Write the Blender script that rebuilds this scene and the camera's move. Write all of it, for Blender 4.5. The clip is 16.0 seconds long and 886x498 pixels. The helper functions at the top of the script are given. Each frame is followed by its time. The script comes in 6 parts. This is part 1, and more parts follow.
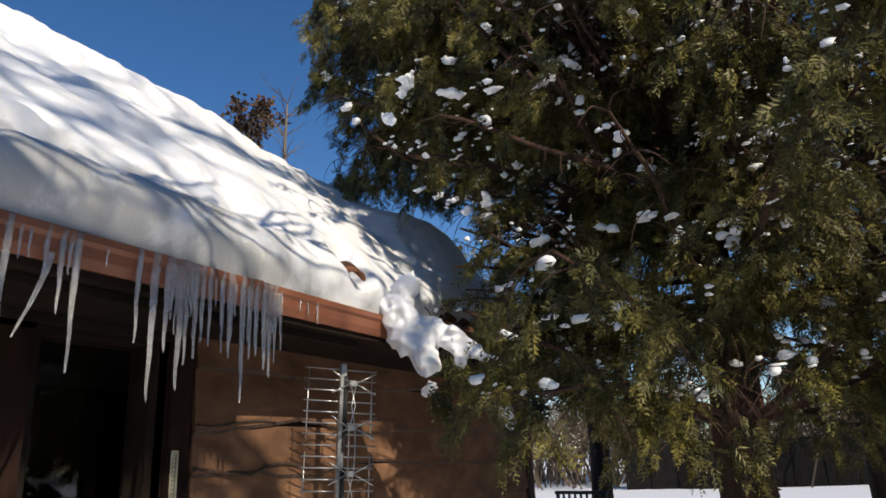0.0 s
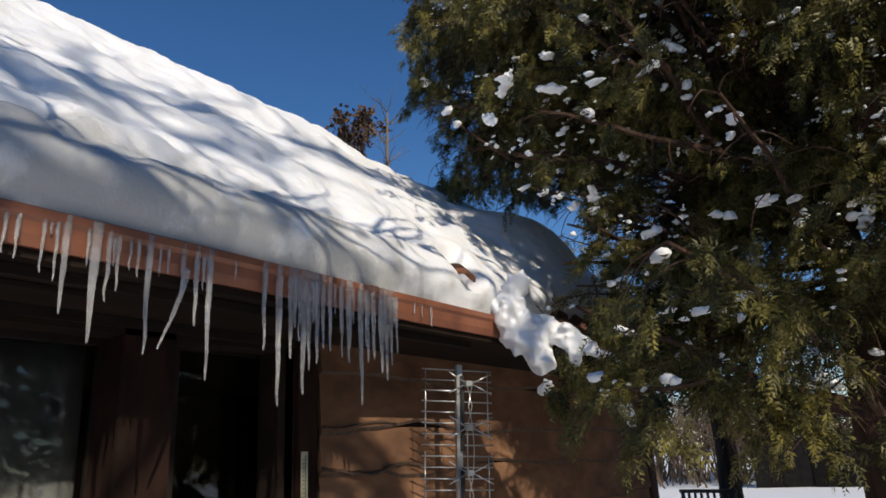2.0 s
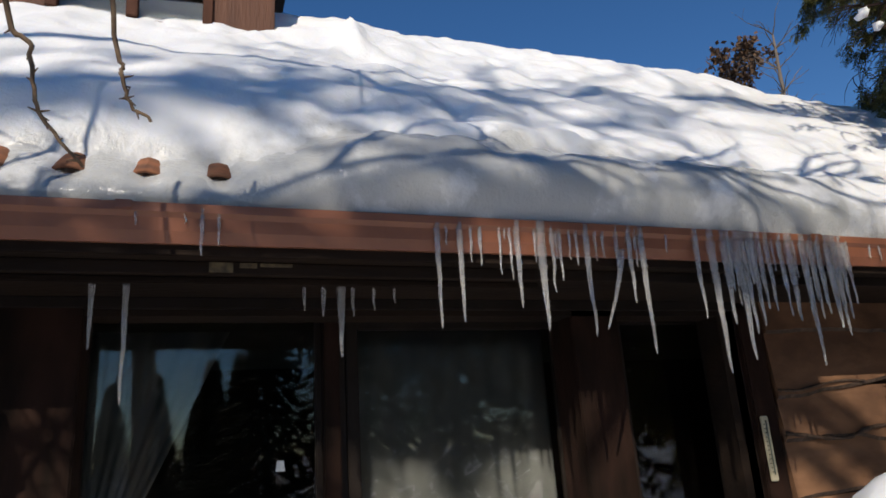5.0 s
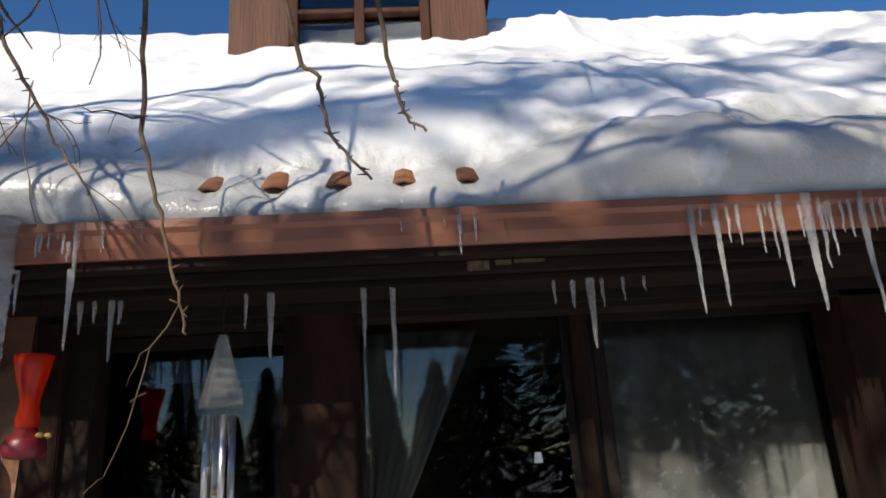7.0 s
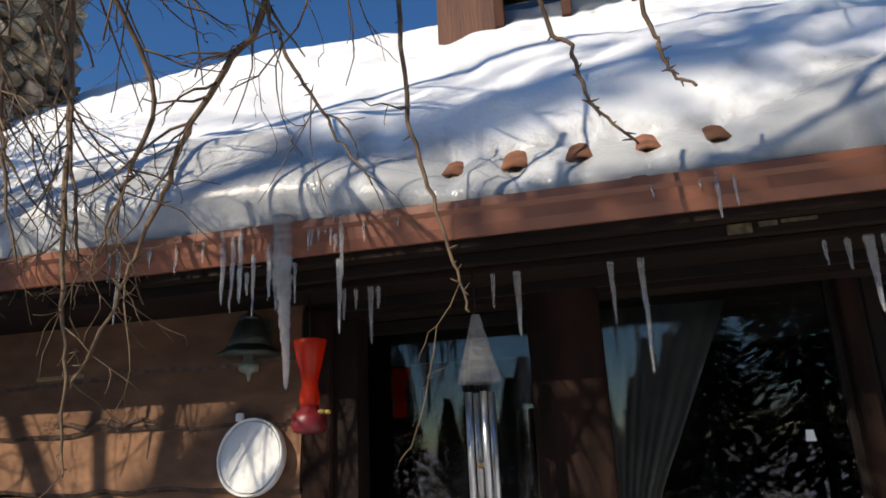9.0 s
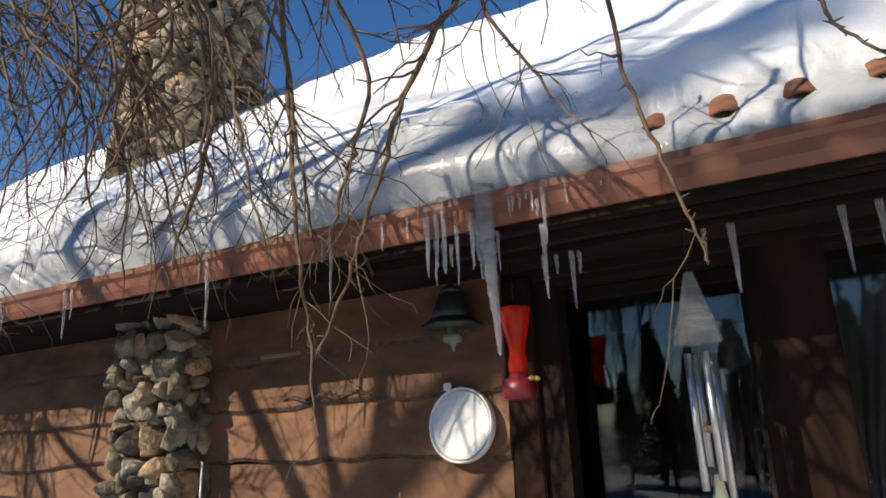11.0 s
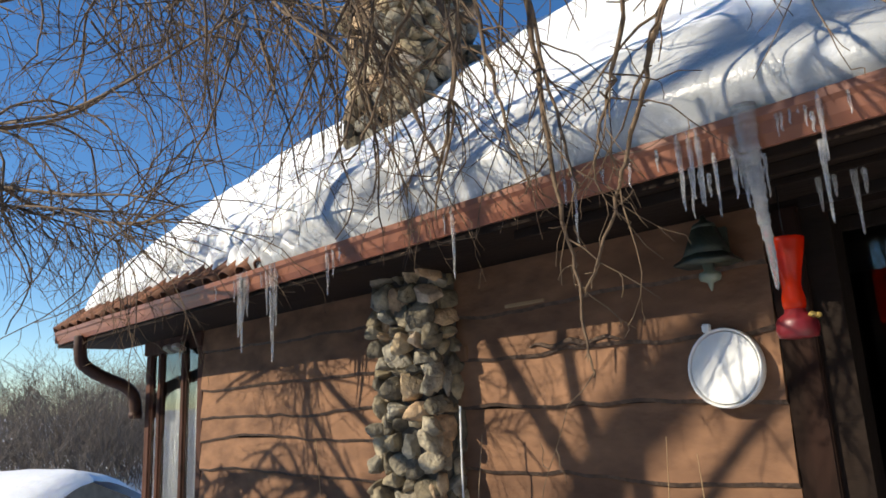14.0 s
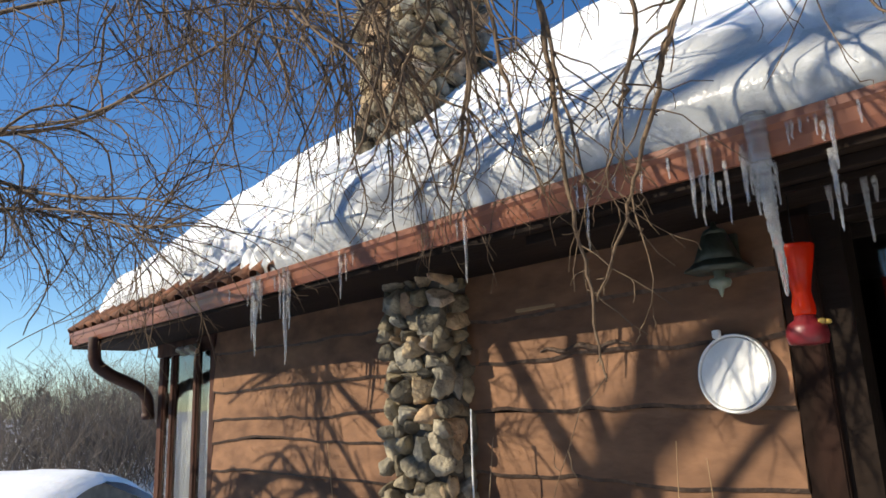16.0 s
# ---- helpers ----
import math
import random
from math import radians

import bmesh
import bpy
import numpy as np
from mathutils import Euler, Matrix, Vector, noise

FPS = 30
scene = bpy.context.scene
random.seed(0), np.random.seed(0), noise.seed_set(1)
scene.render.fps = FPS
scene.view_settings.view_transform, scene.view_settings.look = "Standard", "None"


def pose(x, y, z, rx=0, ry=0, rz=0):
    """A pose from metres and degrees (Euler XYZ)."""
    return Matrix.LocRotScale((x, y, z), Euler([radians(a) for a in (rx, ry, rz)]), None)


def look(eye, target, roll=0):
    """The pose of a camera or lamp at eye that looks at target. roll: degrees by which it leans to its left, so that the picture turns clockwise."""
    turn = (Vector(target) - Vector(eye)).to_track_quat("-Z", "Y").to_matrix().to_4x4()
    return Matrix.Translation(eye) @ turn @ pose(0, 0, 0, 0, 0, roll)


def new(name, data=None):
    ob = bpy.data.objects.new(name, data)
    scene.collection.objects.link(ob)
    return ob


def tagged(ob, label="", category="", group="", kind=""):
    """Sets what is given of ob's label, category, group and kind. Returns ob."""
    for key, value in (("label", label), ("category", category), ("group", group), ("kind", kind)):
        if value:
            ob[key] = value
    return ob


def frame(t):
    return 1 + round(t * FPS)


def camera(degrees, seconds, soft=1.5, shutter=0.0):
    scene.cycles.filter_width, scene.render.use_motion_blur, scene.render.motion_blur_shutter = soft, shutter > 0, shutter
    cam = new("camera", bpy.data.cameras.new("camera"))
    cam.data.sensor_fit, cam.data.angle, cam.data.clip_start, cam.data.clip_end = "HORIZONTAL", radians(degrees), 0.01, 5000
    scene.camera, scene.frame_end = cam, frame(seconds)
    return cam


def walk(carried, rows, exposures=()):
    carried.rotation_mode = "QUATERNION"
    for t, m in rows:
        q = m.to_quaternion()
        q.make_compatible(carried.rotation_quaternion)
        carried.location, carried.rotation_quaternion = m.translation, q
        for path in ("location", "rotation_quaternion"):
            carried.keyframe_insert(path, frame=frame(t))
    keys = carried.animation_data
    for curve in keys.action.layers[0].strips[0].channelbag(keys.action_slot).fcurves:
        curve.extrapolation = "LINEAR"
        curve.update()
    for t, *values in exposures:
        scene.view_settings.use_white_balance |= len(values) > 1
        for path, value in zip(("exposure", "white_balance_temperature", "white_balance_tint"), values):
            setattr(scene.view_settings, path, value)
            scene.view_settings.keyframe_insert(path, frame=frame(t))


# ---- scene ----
cam = camera(64.7, 16.0, soft=1.65)
PATH = [
    (0, (-0.067, 0.056, 1.467), (-0.976, 1.74, 2.05), -2.7),
    (0.5, (-0.074, 0.052, 1.465), (-0.988, 1.732, 2.051), -2.9),
    (1, (-0.083, 0.052, 1.461), (-1.007, 1.726, 2.05), -3.4),
    (1.5, (-0.08, 0.044, 1.469), (-1.103, 1.658, 2.059), -3.3),
    (2, (-0.08, 0.027, 1.47), (-1.235, 1.548, 2.064), -3.1),
    (2.5, (-0.08, 0.017, 1.471), (-1.374, 1.431, 2.043), -3.0),
    (3, (-0.112, 0.01, 1.48), (-1.523, 1.317, 2.03), -3.4),
    (3.5, (-0.135, -0.015, 1.489), (-1.65, 1.165, 2.048), -3.9),
    (4, (-0.126, -0.037, 1.505), (-1.768, 0.958, 2.066), -3.9),
    (4.5, (-0.129, -0.061, 1.506), (-1.869, 0.743, 2.076), -4.1),
    (4.7, (-0.113, -0.075, 1.511), (-1.883, 0.667, 2.075), -4.0),
    (6.8, (-0.136, -0.259, 1.501), (-2.042, -0.107, 2.089), -3.4),
    (7, (-0.135, -0.272, 1.495), (-2.044, -0.172, 2.083), -3.4),
    (7.5, (-0.156, -0.308, 1.497), (-2.07, -0.331, 2.078), -3.4),
    (8, (-0.165, -0.348, 1.491), (-2.078, -0.496, 2.057), -3.4),
    (8.5, (-0.152, -0.399, 1.49), (-2.052, -0.674, 2.053), -3.3),
    (9, (-0.146, -0.465, 1.491), (-2.014, -0.903, 2.056), -2.7),
    (9.5, (-0.138, -0.516, 1.489), (-1.973, -1.079, 2.053), -2.9),
    (9.7, (-0.124, -0.54, 1.484), (-1.947, -1.14, 2.045), -3.0),
    (11.8, (-0.124, -0.657, 1.464), (-1.767, -1.674, 1.98), -2.8),
    (12, (-0.112, -0.666, 1.467), (-1.732, -1.718, 1.985), -2.7),
    (12.5, (-0.1, -0.694, 1.464), (-1.661, -1.838, 1.968), -2.5),
    (13, (-0.096, -0.725, 1.448), (-1.597, -1.958, 1.924), -2.4),
    (13.5, (-0.081, -0.754, 1.441), (-1.519, -2.068, 1.895), -2.9),
    (14, (-0.087, -0.77, 1.436), (-1.484, -2.134, 1.867), -2.9),
    (14.5, (-0.057, -0.755, 1.427), (-1.435, -2.137, 1.865), -2.6),
    (15, (-0.065, -0.762, 1.428), (-1.436, -2.148, 1.872), -2.5),
    (15.5, (-0.053, -0.761, 1.428), (-1.427, -2.143, 1.874), -2.5),
    (16, (-0.048, -0.754, 1.431), (-1.426, -2.134, 1.875), -2.4),
]
EXPOSURES = [(t, stops, kelvin, 10 if t < 12 else 7) for t, stops, kelvin in ((0, 0.08, 7050), (1.5, 0.02, 7000), (2.5, -0.34, 6880), (3.0, -0.54, 6780), (3.5, -0.61, 6750), (4.0, -0.41, 6800), (4.7, -0.20, 6850), (7.0, 0.12, 6950), (9.0, 0.15, 7000), (10.5, 0.28, 7050), (12.5, 0.44, 6980), (14.0, 0.54, 7020), (16.0, 0.56, 7020))]
walk(cam, [(t, look(eye, target, roll)) for t, eye, target, roll in PATH], EXPOSURES)

# ---- light ----
SUN = Vector((0.66, -0.38, 0.452)).normalized()
elev = math.asin(SUN.z)
world = bpy.data.worlds.new("world")
scene.world = world
world.use_nodes = True
wn = world.node_tree
sky = wn.nodes.new("ShaderNodeTexSky")
sky.sky_type = "NISHITA"
sky.sun_disc = False
sky.sun_elevation = elev
sky.sun_rotation = math.atan2(SUN.x, SUN.y)
sky.altitude = 800
sky.air_density, sky.dust_density, sky.ozone_density = 1.0, 0.0, 3.0
tone = wn.nodes.new("ShaderNodeHueSaturation")
tone.inputs["Hue"].default_value, tone.inputs["Saturation"].default_value = 0.506, 1.25
wn.links.new(sky.outputs[0], tone.inputs["Color"])
wn.nodes["Background"].inputs["Strength"].default_value = 0.118
wn.links.new(tone.outputs[0], wn.nodes["Background"].inputs["Color"])
sun_data = bpy.data.lights.new("sun", "SUN")
sun_data.energy, sun_data.angle, sun_data.color = 4.0, radians(0.55), (1.0, 0.93, 0.82)
sun_ob = new("sun", sun_data)
sun_ob.rotation_euler = SUN.to_track_quat("Z", "Y").to_euler()


# ---- materials ----
def material(name, col, rough=0.8, col2=None, scale=8.0, bump=0.3, bump_scale=40.0, metal=0.0, stretch=(1, 1, 1),
             rand=0.0, island=0.0, detail=6.0, dist=0.01, spec=0.5):
    m = bpy.data.materials.new(name)
    m.use_nodes = True
    n, l = m.node_tree.nodes, m.node_tree.links
    b = n["Principled BSDF"]
    b.inputs["Roughness"].default_value = rough
    b.inputs["Metallic"].default_value = metal
    b.inputs["Specular IOR Level"].default_value = spec
    tc = n.new("ShaderNodeNewGeometry")
    mp = n.new("ShaderNodeMapping")
    mp.inputs["Scale"].default_value = stretch
    l.new(tc.outputs["Position"], mp.inputs["Vector"])
    t = n.new("ShaderNodeTexNoise")
    t.inputs["Scale"].default_value, t.inputs["Detail"].default_value = scale, detail
    l.new(mp.outputs[0], t.inputs["Vector"])
    r = n.new("ShaderNodeValToRGB")
    r.color_ramp.elements[0].position, r.color_ramp.elements[1].position = 0.32, 0.70
    r.color_ramp.elements[0].color = (*(col2 or tuple(c * 0.6 for c in col)), 1)
    r.color_ramp.elements[1].color = (*col, 1)
    l.new(t.outputs["Fac"], r.inputs["Fac"])
    out = r.outputs[0]
    for amount, sock in ((rand, "obj"), (island, "isl")):
        if amount:
            src = n.new("ShaderNodeObjectInfo").outputs["Random"] if sock == "obj" else tc.outputs["Random Per Island"]
            mr = n.new("ShaderNodeMapRange")
            mr.inputs["To Min"].default_value, mr.inputs["To Max"].default_value = 1 - amount, 1 + amount
            l.new(src, mr.inputs["Value"])
            mx = n.new("ShaderNodeVectorMath")
            mx.operation = "SCALE"
            l.new(out, mx.inputs[0])
            l.new(mr.outputs[0], mx.inputs["Scale"])
            out = mx.outputs[0]
    l.new(out, b.inputs["Base Color"])
    if bump:
        t2 = n.new("ShaderNodeTexNoise")
        t2.inputs["Scale"].default_value, t2.inputs["Detail"].default_value = bump_scale, 8
        l.new(mp.outputs[0], t2.inputs["Vector"])
        bp = n.new("ShaderNodeBump")
        bp.inputs["Strength"].default_value, bp.inputs["Distance"].default_value = bump, dist
        l.new(t2.outputs["Fac"], bp.inputs["Height"])
        l.new(bp.outputs[0], b.inputs["Normal"])
    return m


def snow_material(name, icy=False):
    """Fresh snow; with icy, the lower eave band turns to grey wet ice with glints; part of the grey stands for tree
    shade.
    """
    m = bpy.data.materials.new(name)
    m.use_nodes = True
    n, l = m.node_tree.nodes, m.node_tree.links
    b = n["Principled BSDF"]
    b.inputs["Base Color"].default_value = (0.86, 0.87, 0.89, 1)
    b.inputs["Roughness"].default_value = 0.75
    b.inputs["Subsurface Weight"].default_value = 0.25
    b.inputs["Subsurface Radius"].default_value = (0.03, 0.035, 0.045)
    b.inputs["Subsurface Scale"].default_value = 0.5
    g = n.new("ShaderNodeNewGeometry")
    t = n.new("ShaderNodeTexNoise")
    t.inputs["Scale"].default_value, t.inputs["Detail"].default_value = 7, 10
    t.inputs["Roughness"].default_value = 0.5
    mp = n.new("ShaderNodeMapping")
    mp.inputs["Scale"].default_value = (0.8, 1.25, 0.8)
    l.new(g.outputs["Position"], mp.inputs["Vector"])
    l.new(mp.outputs[0], t.inputs["Vector"])
    bp = n.new("ShaderNodeBump")
    bp.inputs["Strength"].default_value, bp.inputs["Distance"].default_value = 0.55, 0.022
    l.new(t.outputs["Fac"], bp.inputs["Height"])
    l.new(bp.outputs[0], b.inputs["Normal"])
    if icy:
        tf = n.new("ShaderNodeTexNoise")
        tf.inputs["Scale"].default_value, tf.inputs["Detail"].default_value = 75, 5
        l.new(g.outputs["Position"], tf.inputs["Vector"])
        bf = n.new("ShaderNodeBump")
        bf.inputs["Strength"].default_value, bf.inputs["Distance"].default_value = 0.45, 0.006
        l.new(tf.outputs["Fac"], bf.inputs["Height"])
        l.new(bp.outputs[0], bf.inputs["Normal"])
        l.new(bf.outputs[0], b.inputs["Normal"])
        at = n.new("ShaderNodeAttribute")
        at.attribute_name = "ice"
        t2 = n.new("ShaderNodeTexNoise")
        t2.inputs["Scale"].default_value, t2.inputs["Detail"].default_value = 4.5, 7
        l.new(g.outputs["Position"], t2.inputs["Vector"])
        ad = n.new("ShaderNodeMath")
        ad.operation = "MULTIPLY_ADD"
        ad.inputs[1].default_value, ad.inputs[2].default_value = 2.2, -1.15
        l.new(t2.outputs["Fac"], ad.inputs[0])
        sm = n.new("ShaderNodeMath")
        l.new(ad.outputs[0], sm.inputs[0])
        l.new(at.outputs["Fac"], sm.inputs[1])
        mr = n.new("ShaderNodeMapRange")
        mr.interpolation_type = "SMOOTHSTEP"
        mr.inputs["From Min"].default_value, mr.inputs["From Max"].default_value = 0.2, 0.95
        l.new(sm.outputs[0], mr.inputs["Value"])
        mx = n.new("ShaderNodeMix")
        mx.data_type = "RGBA"
        mx.inputs["A"].default_value, mx.inputs["B"].default_value = (0.86, 0.87, 0.89, 1), (0.47, 0.475, 0.47, 1)
        l.new(mr.outputs[0], mx.inputs["Factor"])
        l.new(mx.outputs["Result"], b.inputs["Base Color"])
        rr = n.new("ShaderNodeMapRange")
        rr.inputs["To Min"].default_value, rr.inputs["To Max"].default_value = 0.75, 0.16
        l.new(mr.outputs[0], rr.inputs["Value"])
        l.new(rr.outputs[0], b.inputs["Roughness"])
    return m


def glass_material(name, col, rough, ior, bump=0.0, alpha_mix=0.0):
    m = bpy.data.materials.new(name)
    m.use_nodes = True
    n, l = m.node_tree.nodes, m.node_tree.links
    b = n["Principled BSDF"]
    b.inputs["Base Color"].default_value = (*col, 1)
    b.inputs["Roughness"].default_value = rough
    b.inputs["IOR"].default_value = ior
    b.inputs["Transmission Weight"].default_value = 1.0 - alpha_mix
    if bump:
        g = n.new("ShaderNodeNewGeometry")
        t = n.new("ShaderNodeTexNoise")
        t.inputs["Scale"].default_value, t.inputs["Detail"].default_value = 110, 3
        l.new(g.outputs["Position"], t.inputs["Vector"])
        bp = n.new("ShaderNodeBump")
        bp.inputs["Strength"].default_value, bp.inputs["Distance"].default_value = bump, 0.01
        l.new(t.outputs["Fac"], bp.inputs["Height"])
        l.new(bp.outputs[0], b.inputs["Normal"])
    return m


M_SNOW = snow_material("snow")
M_ROOFSNOW = snow_material("roof_snow", True)
M_ICE = glass_material("ice", (1.0, 0.985, 0.955), 0.04, 1.31, 0.8, 0.20)
M_GLASS = glass_material("window_glass", (0.62, 0.64, 0.63), 0.0, 1.5)
M_GLASS.node_tree.nodes["Principled BSDF"].inputs["Specular IOR Level"].default_value = 0.9
M_GUTTER = material("gutter_paint", (0.28, 0.104, 0.055), 0.45, (0.20, 0.073, 0.041), 5, 0.12, 30)
M_BOARD = material("board_stain", (0.280, 0.146, 0.080), 0.8, (0.135, 0.070, 0.041), 7.0, 0.7, 18, stretch=(1, 0.5, 1.0), rand=0.16, spec=0.2)
# Dark timber and frame tones, set near black to deepen the eave's shade.
M_DARK = material("deepened_dark_timber", (0.026, 0.016, 0.011), 0.8, (0.013, 0.009, 0.007), 5, 0.4, 40, stretch=(1, 0.3, 1), spec=0.12)
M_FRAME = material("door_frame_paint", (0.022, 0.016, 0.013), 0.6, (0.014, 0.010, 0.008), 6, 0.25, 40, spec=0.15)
M_TRIM = material("red_brown_trim", (0.105, 0.046, 0.030), 0.75, (0.040, 0.019, 0.013), 7, 0.3, 30, stretch=(1, 1, 0.3), spec=0.15)
# Darker copy of the trim: the eave's shade is put into its colour.
M_POST = material("shade_dark_post", (0.032, 0.0155, 0.011), 0.85, (0.011, 0.007, 0.005), 9, 0.4, 30, stretch=(1, 1, 0.3), spec=0.1)
M_PIPE = material("brown_pipe_paint", (0.085, 0.040, 0.026), 0.55, (0.05, 0.025, 0.017), 9, 0.2, 40, spec=0.3)
M_BARE = material("bare_wood", (0.45, 0.30, 0.15), 0.7, (0.30, 0.18, 0.09), 9, 0.3, 40, stretch=(1, 0.2, 1))
M_WORN = material("worn_eave_wood", (0.19, 0.135, 0.065), 0.85, (0.07, 0.05, 0.03), 30, 0.5, 60)
M_BARK = material("bark_edge", (0.12, 0.075, 0.05), 0.9, (0.05, 0.03, 0.02), 30, 0.9, 60)
M_TILE = material("clay_tile", (0.27, 0.105, 0.05), 0.85, (0.11, 0.05, 0.03), 14, 0.5, 60, rand=0.25)
M_STONE = material("field_stone", (0.50, 0.455, 0.375), 0.9, (0.19, 0.178, 0.16), 13, 1.0, 34, rand=0.45, dist=0.02, spec=0.2)
sn, sl = M_STONE.node_tree.nodes, M_STONE.node_tree.links
pick, hue, mixer = sn.new("ShaderNodeObjectInfo"), sn.new("ShaderNodeValToRGB"), sn.new("ShaderNodeMix")
for place, colour in ((0.0, (0.62, 0.60, 0.56, 1)), (0.3, (1.0, 0.86, 0.62, 1)), (0.55, (0.75, 0.78, 0.78, 1)), (0.8, (1.0, 0.86, 0.64, 1)), (0.97, (0.95, 0.68, 0.48, 1))):
    el = hue.color_ramp.elements[0] if place == 0.0 else hue.color_ramp.elements.new(place)
    el.position, el.color = place, colour
mixer.data_type, mixer.blend_type = "RGBA", "MULTIPLY"
mixer.inputs["Factor"].default_value = 1.0
sl.new(pick.outputs["Random"], hue.inputs["Fac"])
old = sn["Principled BSDF"].inputs["Base Color"].links[0].from_socket
sl.new(old, mixer.inputs["A"])
sl.new(hue.outputs[0], mixer.inputs["B"])
sl.new(mixer.outputs["Result"], sn["Principled BSDF"].inputs["Base Color"])
M_MORTAR = material("mortar", (0.12, 0.11, 0.095), 0.95, (0.08, 0.07, 0.06), 20, 0.6, 60)
M_TWIG = material("twig_bark", (0.22, 0.145, 0.085), 0.75, (0.085, 0.055, 0.036), 20, 0.3, 60, spec=0.3)
M_CEDARBARK = material("cedar_bark", (0.095, 0.046, 0.027), 0.95, (0.022, 0.013, 0.009), 9, 1.0, 40, stretch=(1, 1, 0.15), dist=0.03)
# Near-black and gold noise puts shaded depths and sunlit tips into the leaf colour.
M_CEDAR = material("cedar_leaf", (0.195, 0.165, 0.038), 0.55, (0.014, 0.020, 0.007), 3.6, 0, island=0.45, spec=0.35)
M_METAL = material("aluminium", (0.62, 0.63, 0.63), 0.35, (0.5, 0.5, 0.5), 20, 0.1, 60, metal=0.85)
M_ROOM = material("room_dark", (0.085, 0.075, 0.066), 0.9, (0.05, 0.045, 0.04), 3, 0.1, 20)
M_CURTAIN = material("curtain_cloth", (0.19, 0.19, 0.18), 0.9, (0.14, 0.14, 0.135), 8, 0.2, 60)
M_BRUSH = material("bare_brush", (0.15, 0.105, 0.07), 0.9, (0.07, 0.05, 0.035), 1.5, 0, island=0.3)
M_BUSH = material("grey_bush", (0.24, 0.19, 0.15), 0.9, (0.11, 0.09, 0.075), 1.2, 0, island=0.3)
M_FARWOOD = material("far_conifer", (0.075, 0.085, 0.050), 0.9, (0.035, 0.042, 0.028), 1.2, 0, island=0.4)


# ---- mesh tools ----
def part(name, bm, mat, parent=None, label=""):
    me = bpy.data.meshes.new(name)
    bm.to_mesh(me)
    bm.free()
    me.materials.append(mat)
    ob = new(name, me)
    if parent:
        ob.parent = parent
    if label:
        ob["label"] = label
    return ob


def raw(name, verts, faces, mat, parent=None, smooth=False):
    me = bpy.data.meshes.new(name)
    me.from_pydata(verts, [], faces)
    me.materials.append(mat)
    if smooth:
        me.shade_smooth()
    me.update()
    ob = new(name, me)
    if parent:
        ob.parent = parent
    return ob


def empty(name, at=(0, 0, 0)):
    ob = new(name)
    ob.location = at
    return ob


def box(bm, x0, x1, y0, y1, z0, z1, bevel=0.0):
    b = bmesh.new()
    bmesh.ops.create_cube(b, size=1.0)
    for v in b.verts:
        v.co = Vector(((x0 + x1) / 2 + v.co.x * (x1 - x0), (y0 + y1) / 2 + v.co.y * (y1 - y0), (z0 + z1) / 2 + v.co.z * (z1 - z0)))
    if bevel:
        bmesh.ops.bevel(b, geom=b.edges[:], offset=bevel, segments=2, affect="EDGES")
    me = bpy.data.meshes.new("tmp")
    b.to_mesh(me)
    b.free()
    bm.from_mesh(me)
    bpy.data.meshes.remove(me)
    return bm


def boxed(name, x0, x1, y0, y1, z0, z1, mat, parent=None, bevel=0.0, label=""):
    return part(name, box(bmesh.new(), x0, x1, y0, y1, z0, z1, bevel), mat, parent, label)


def tube_data(V, F, pts, radii, sides=5):
    """Adds a tapering tube along pts to the vertex and face lists."""
    base = len(V)
    n = len(pts)
    for i, p in enumerate(pts):
        d = (pts[min(i + 1, n - 1)] - pts[max(i - 1, 0)])
        d = d.normalized() if d.length > 1e-9 else Vector((0, 0, 1))
        u = d.cross(Vector((0.31, 0.17, 0.93))).normalized()
        w = d.cross(u)
        for k in range(sides):
            a = 2 * math.pi * k / sides
            V.append(p + (u * math.cos(a) + w * math.sin(a)) * radii[i])
    for i in range(n - 1):
        for k in range(sides):
            a, b = base + i * sides + k, base + i * sides + (k + 1) % sides
            F.append((a, b, b + sides, a + sides))
    F.append(tuple(base + k for k in reversed(range(sides))))
    F.append(tuple(base + (n - 1) * sides + k for k in range(sides)))


def tube(name, pts, radii, mat, parent=None, sides=8, smooth=True):
    V, F = [], []
    pts = [Vector(p) for p in pts]
    if not hasattr(radii, "__len__"):
        radii = [radii] * len(pts)
    tube_data(V, F, pts, radii, sides)
    return raw(name, V, F, mat, parent, smooth)


def smooth_path(pts, k=6):
    """Catmull-Rom through pts."""
    pts = [Vector(p) for p in pts]
    out = []
    for i in range(len(pts) - 1):
        p0, p1, p2, p3 = pts[max(i - 1, 0)], pts[i], pts[i + 1], pts[min(i + 2, len(pts) - 1)]
        for j in range(k):
            t = j / k
            out.append(0.5 * ((2 * p1) + (p2 - p0) * t + (2 * p0 - 5 * p1 + 4 * p2 - p3) * t * t + (3 * p1 - p0 - 3 * p2 + p3) * t ** 3))
    out.append(pts[-1])
    return out


# ---- ground ----
def ground_height(x, y):
    h = 0.05 * noise.noise((x * 0.5, y * 0.5, 0)) + 0.25 * noise.noise((x * 0.08, y * 0.08, 3))
    far = math.hypot(x, y)
    return h * min(1, far / 6) + max(0, far - 14) * 0.030


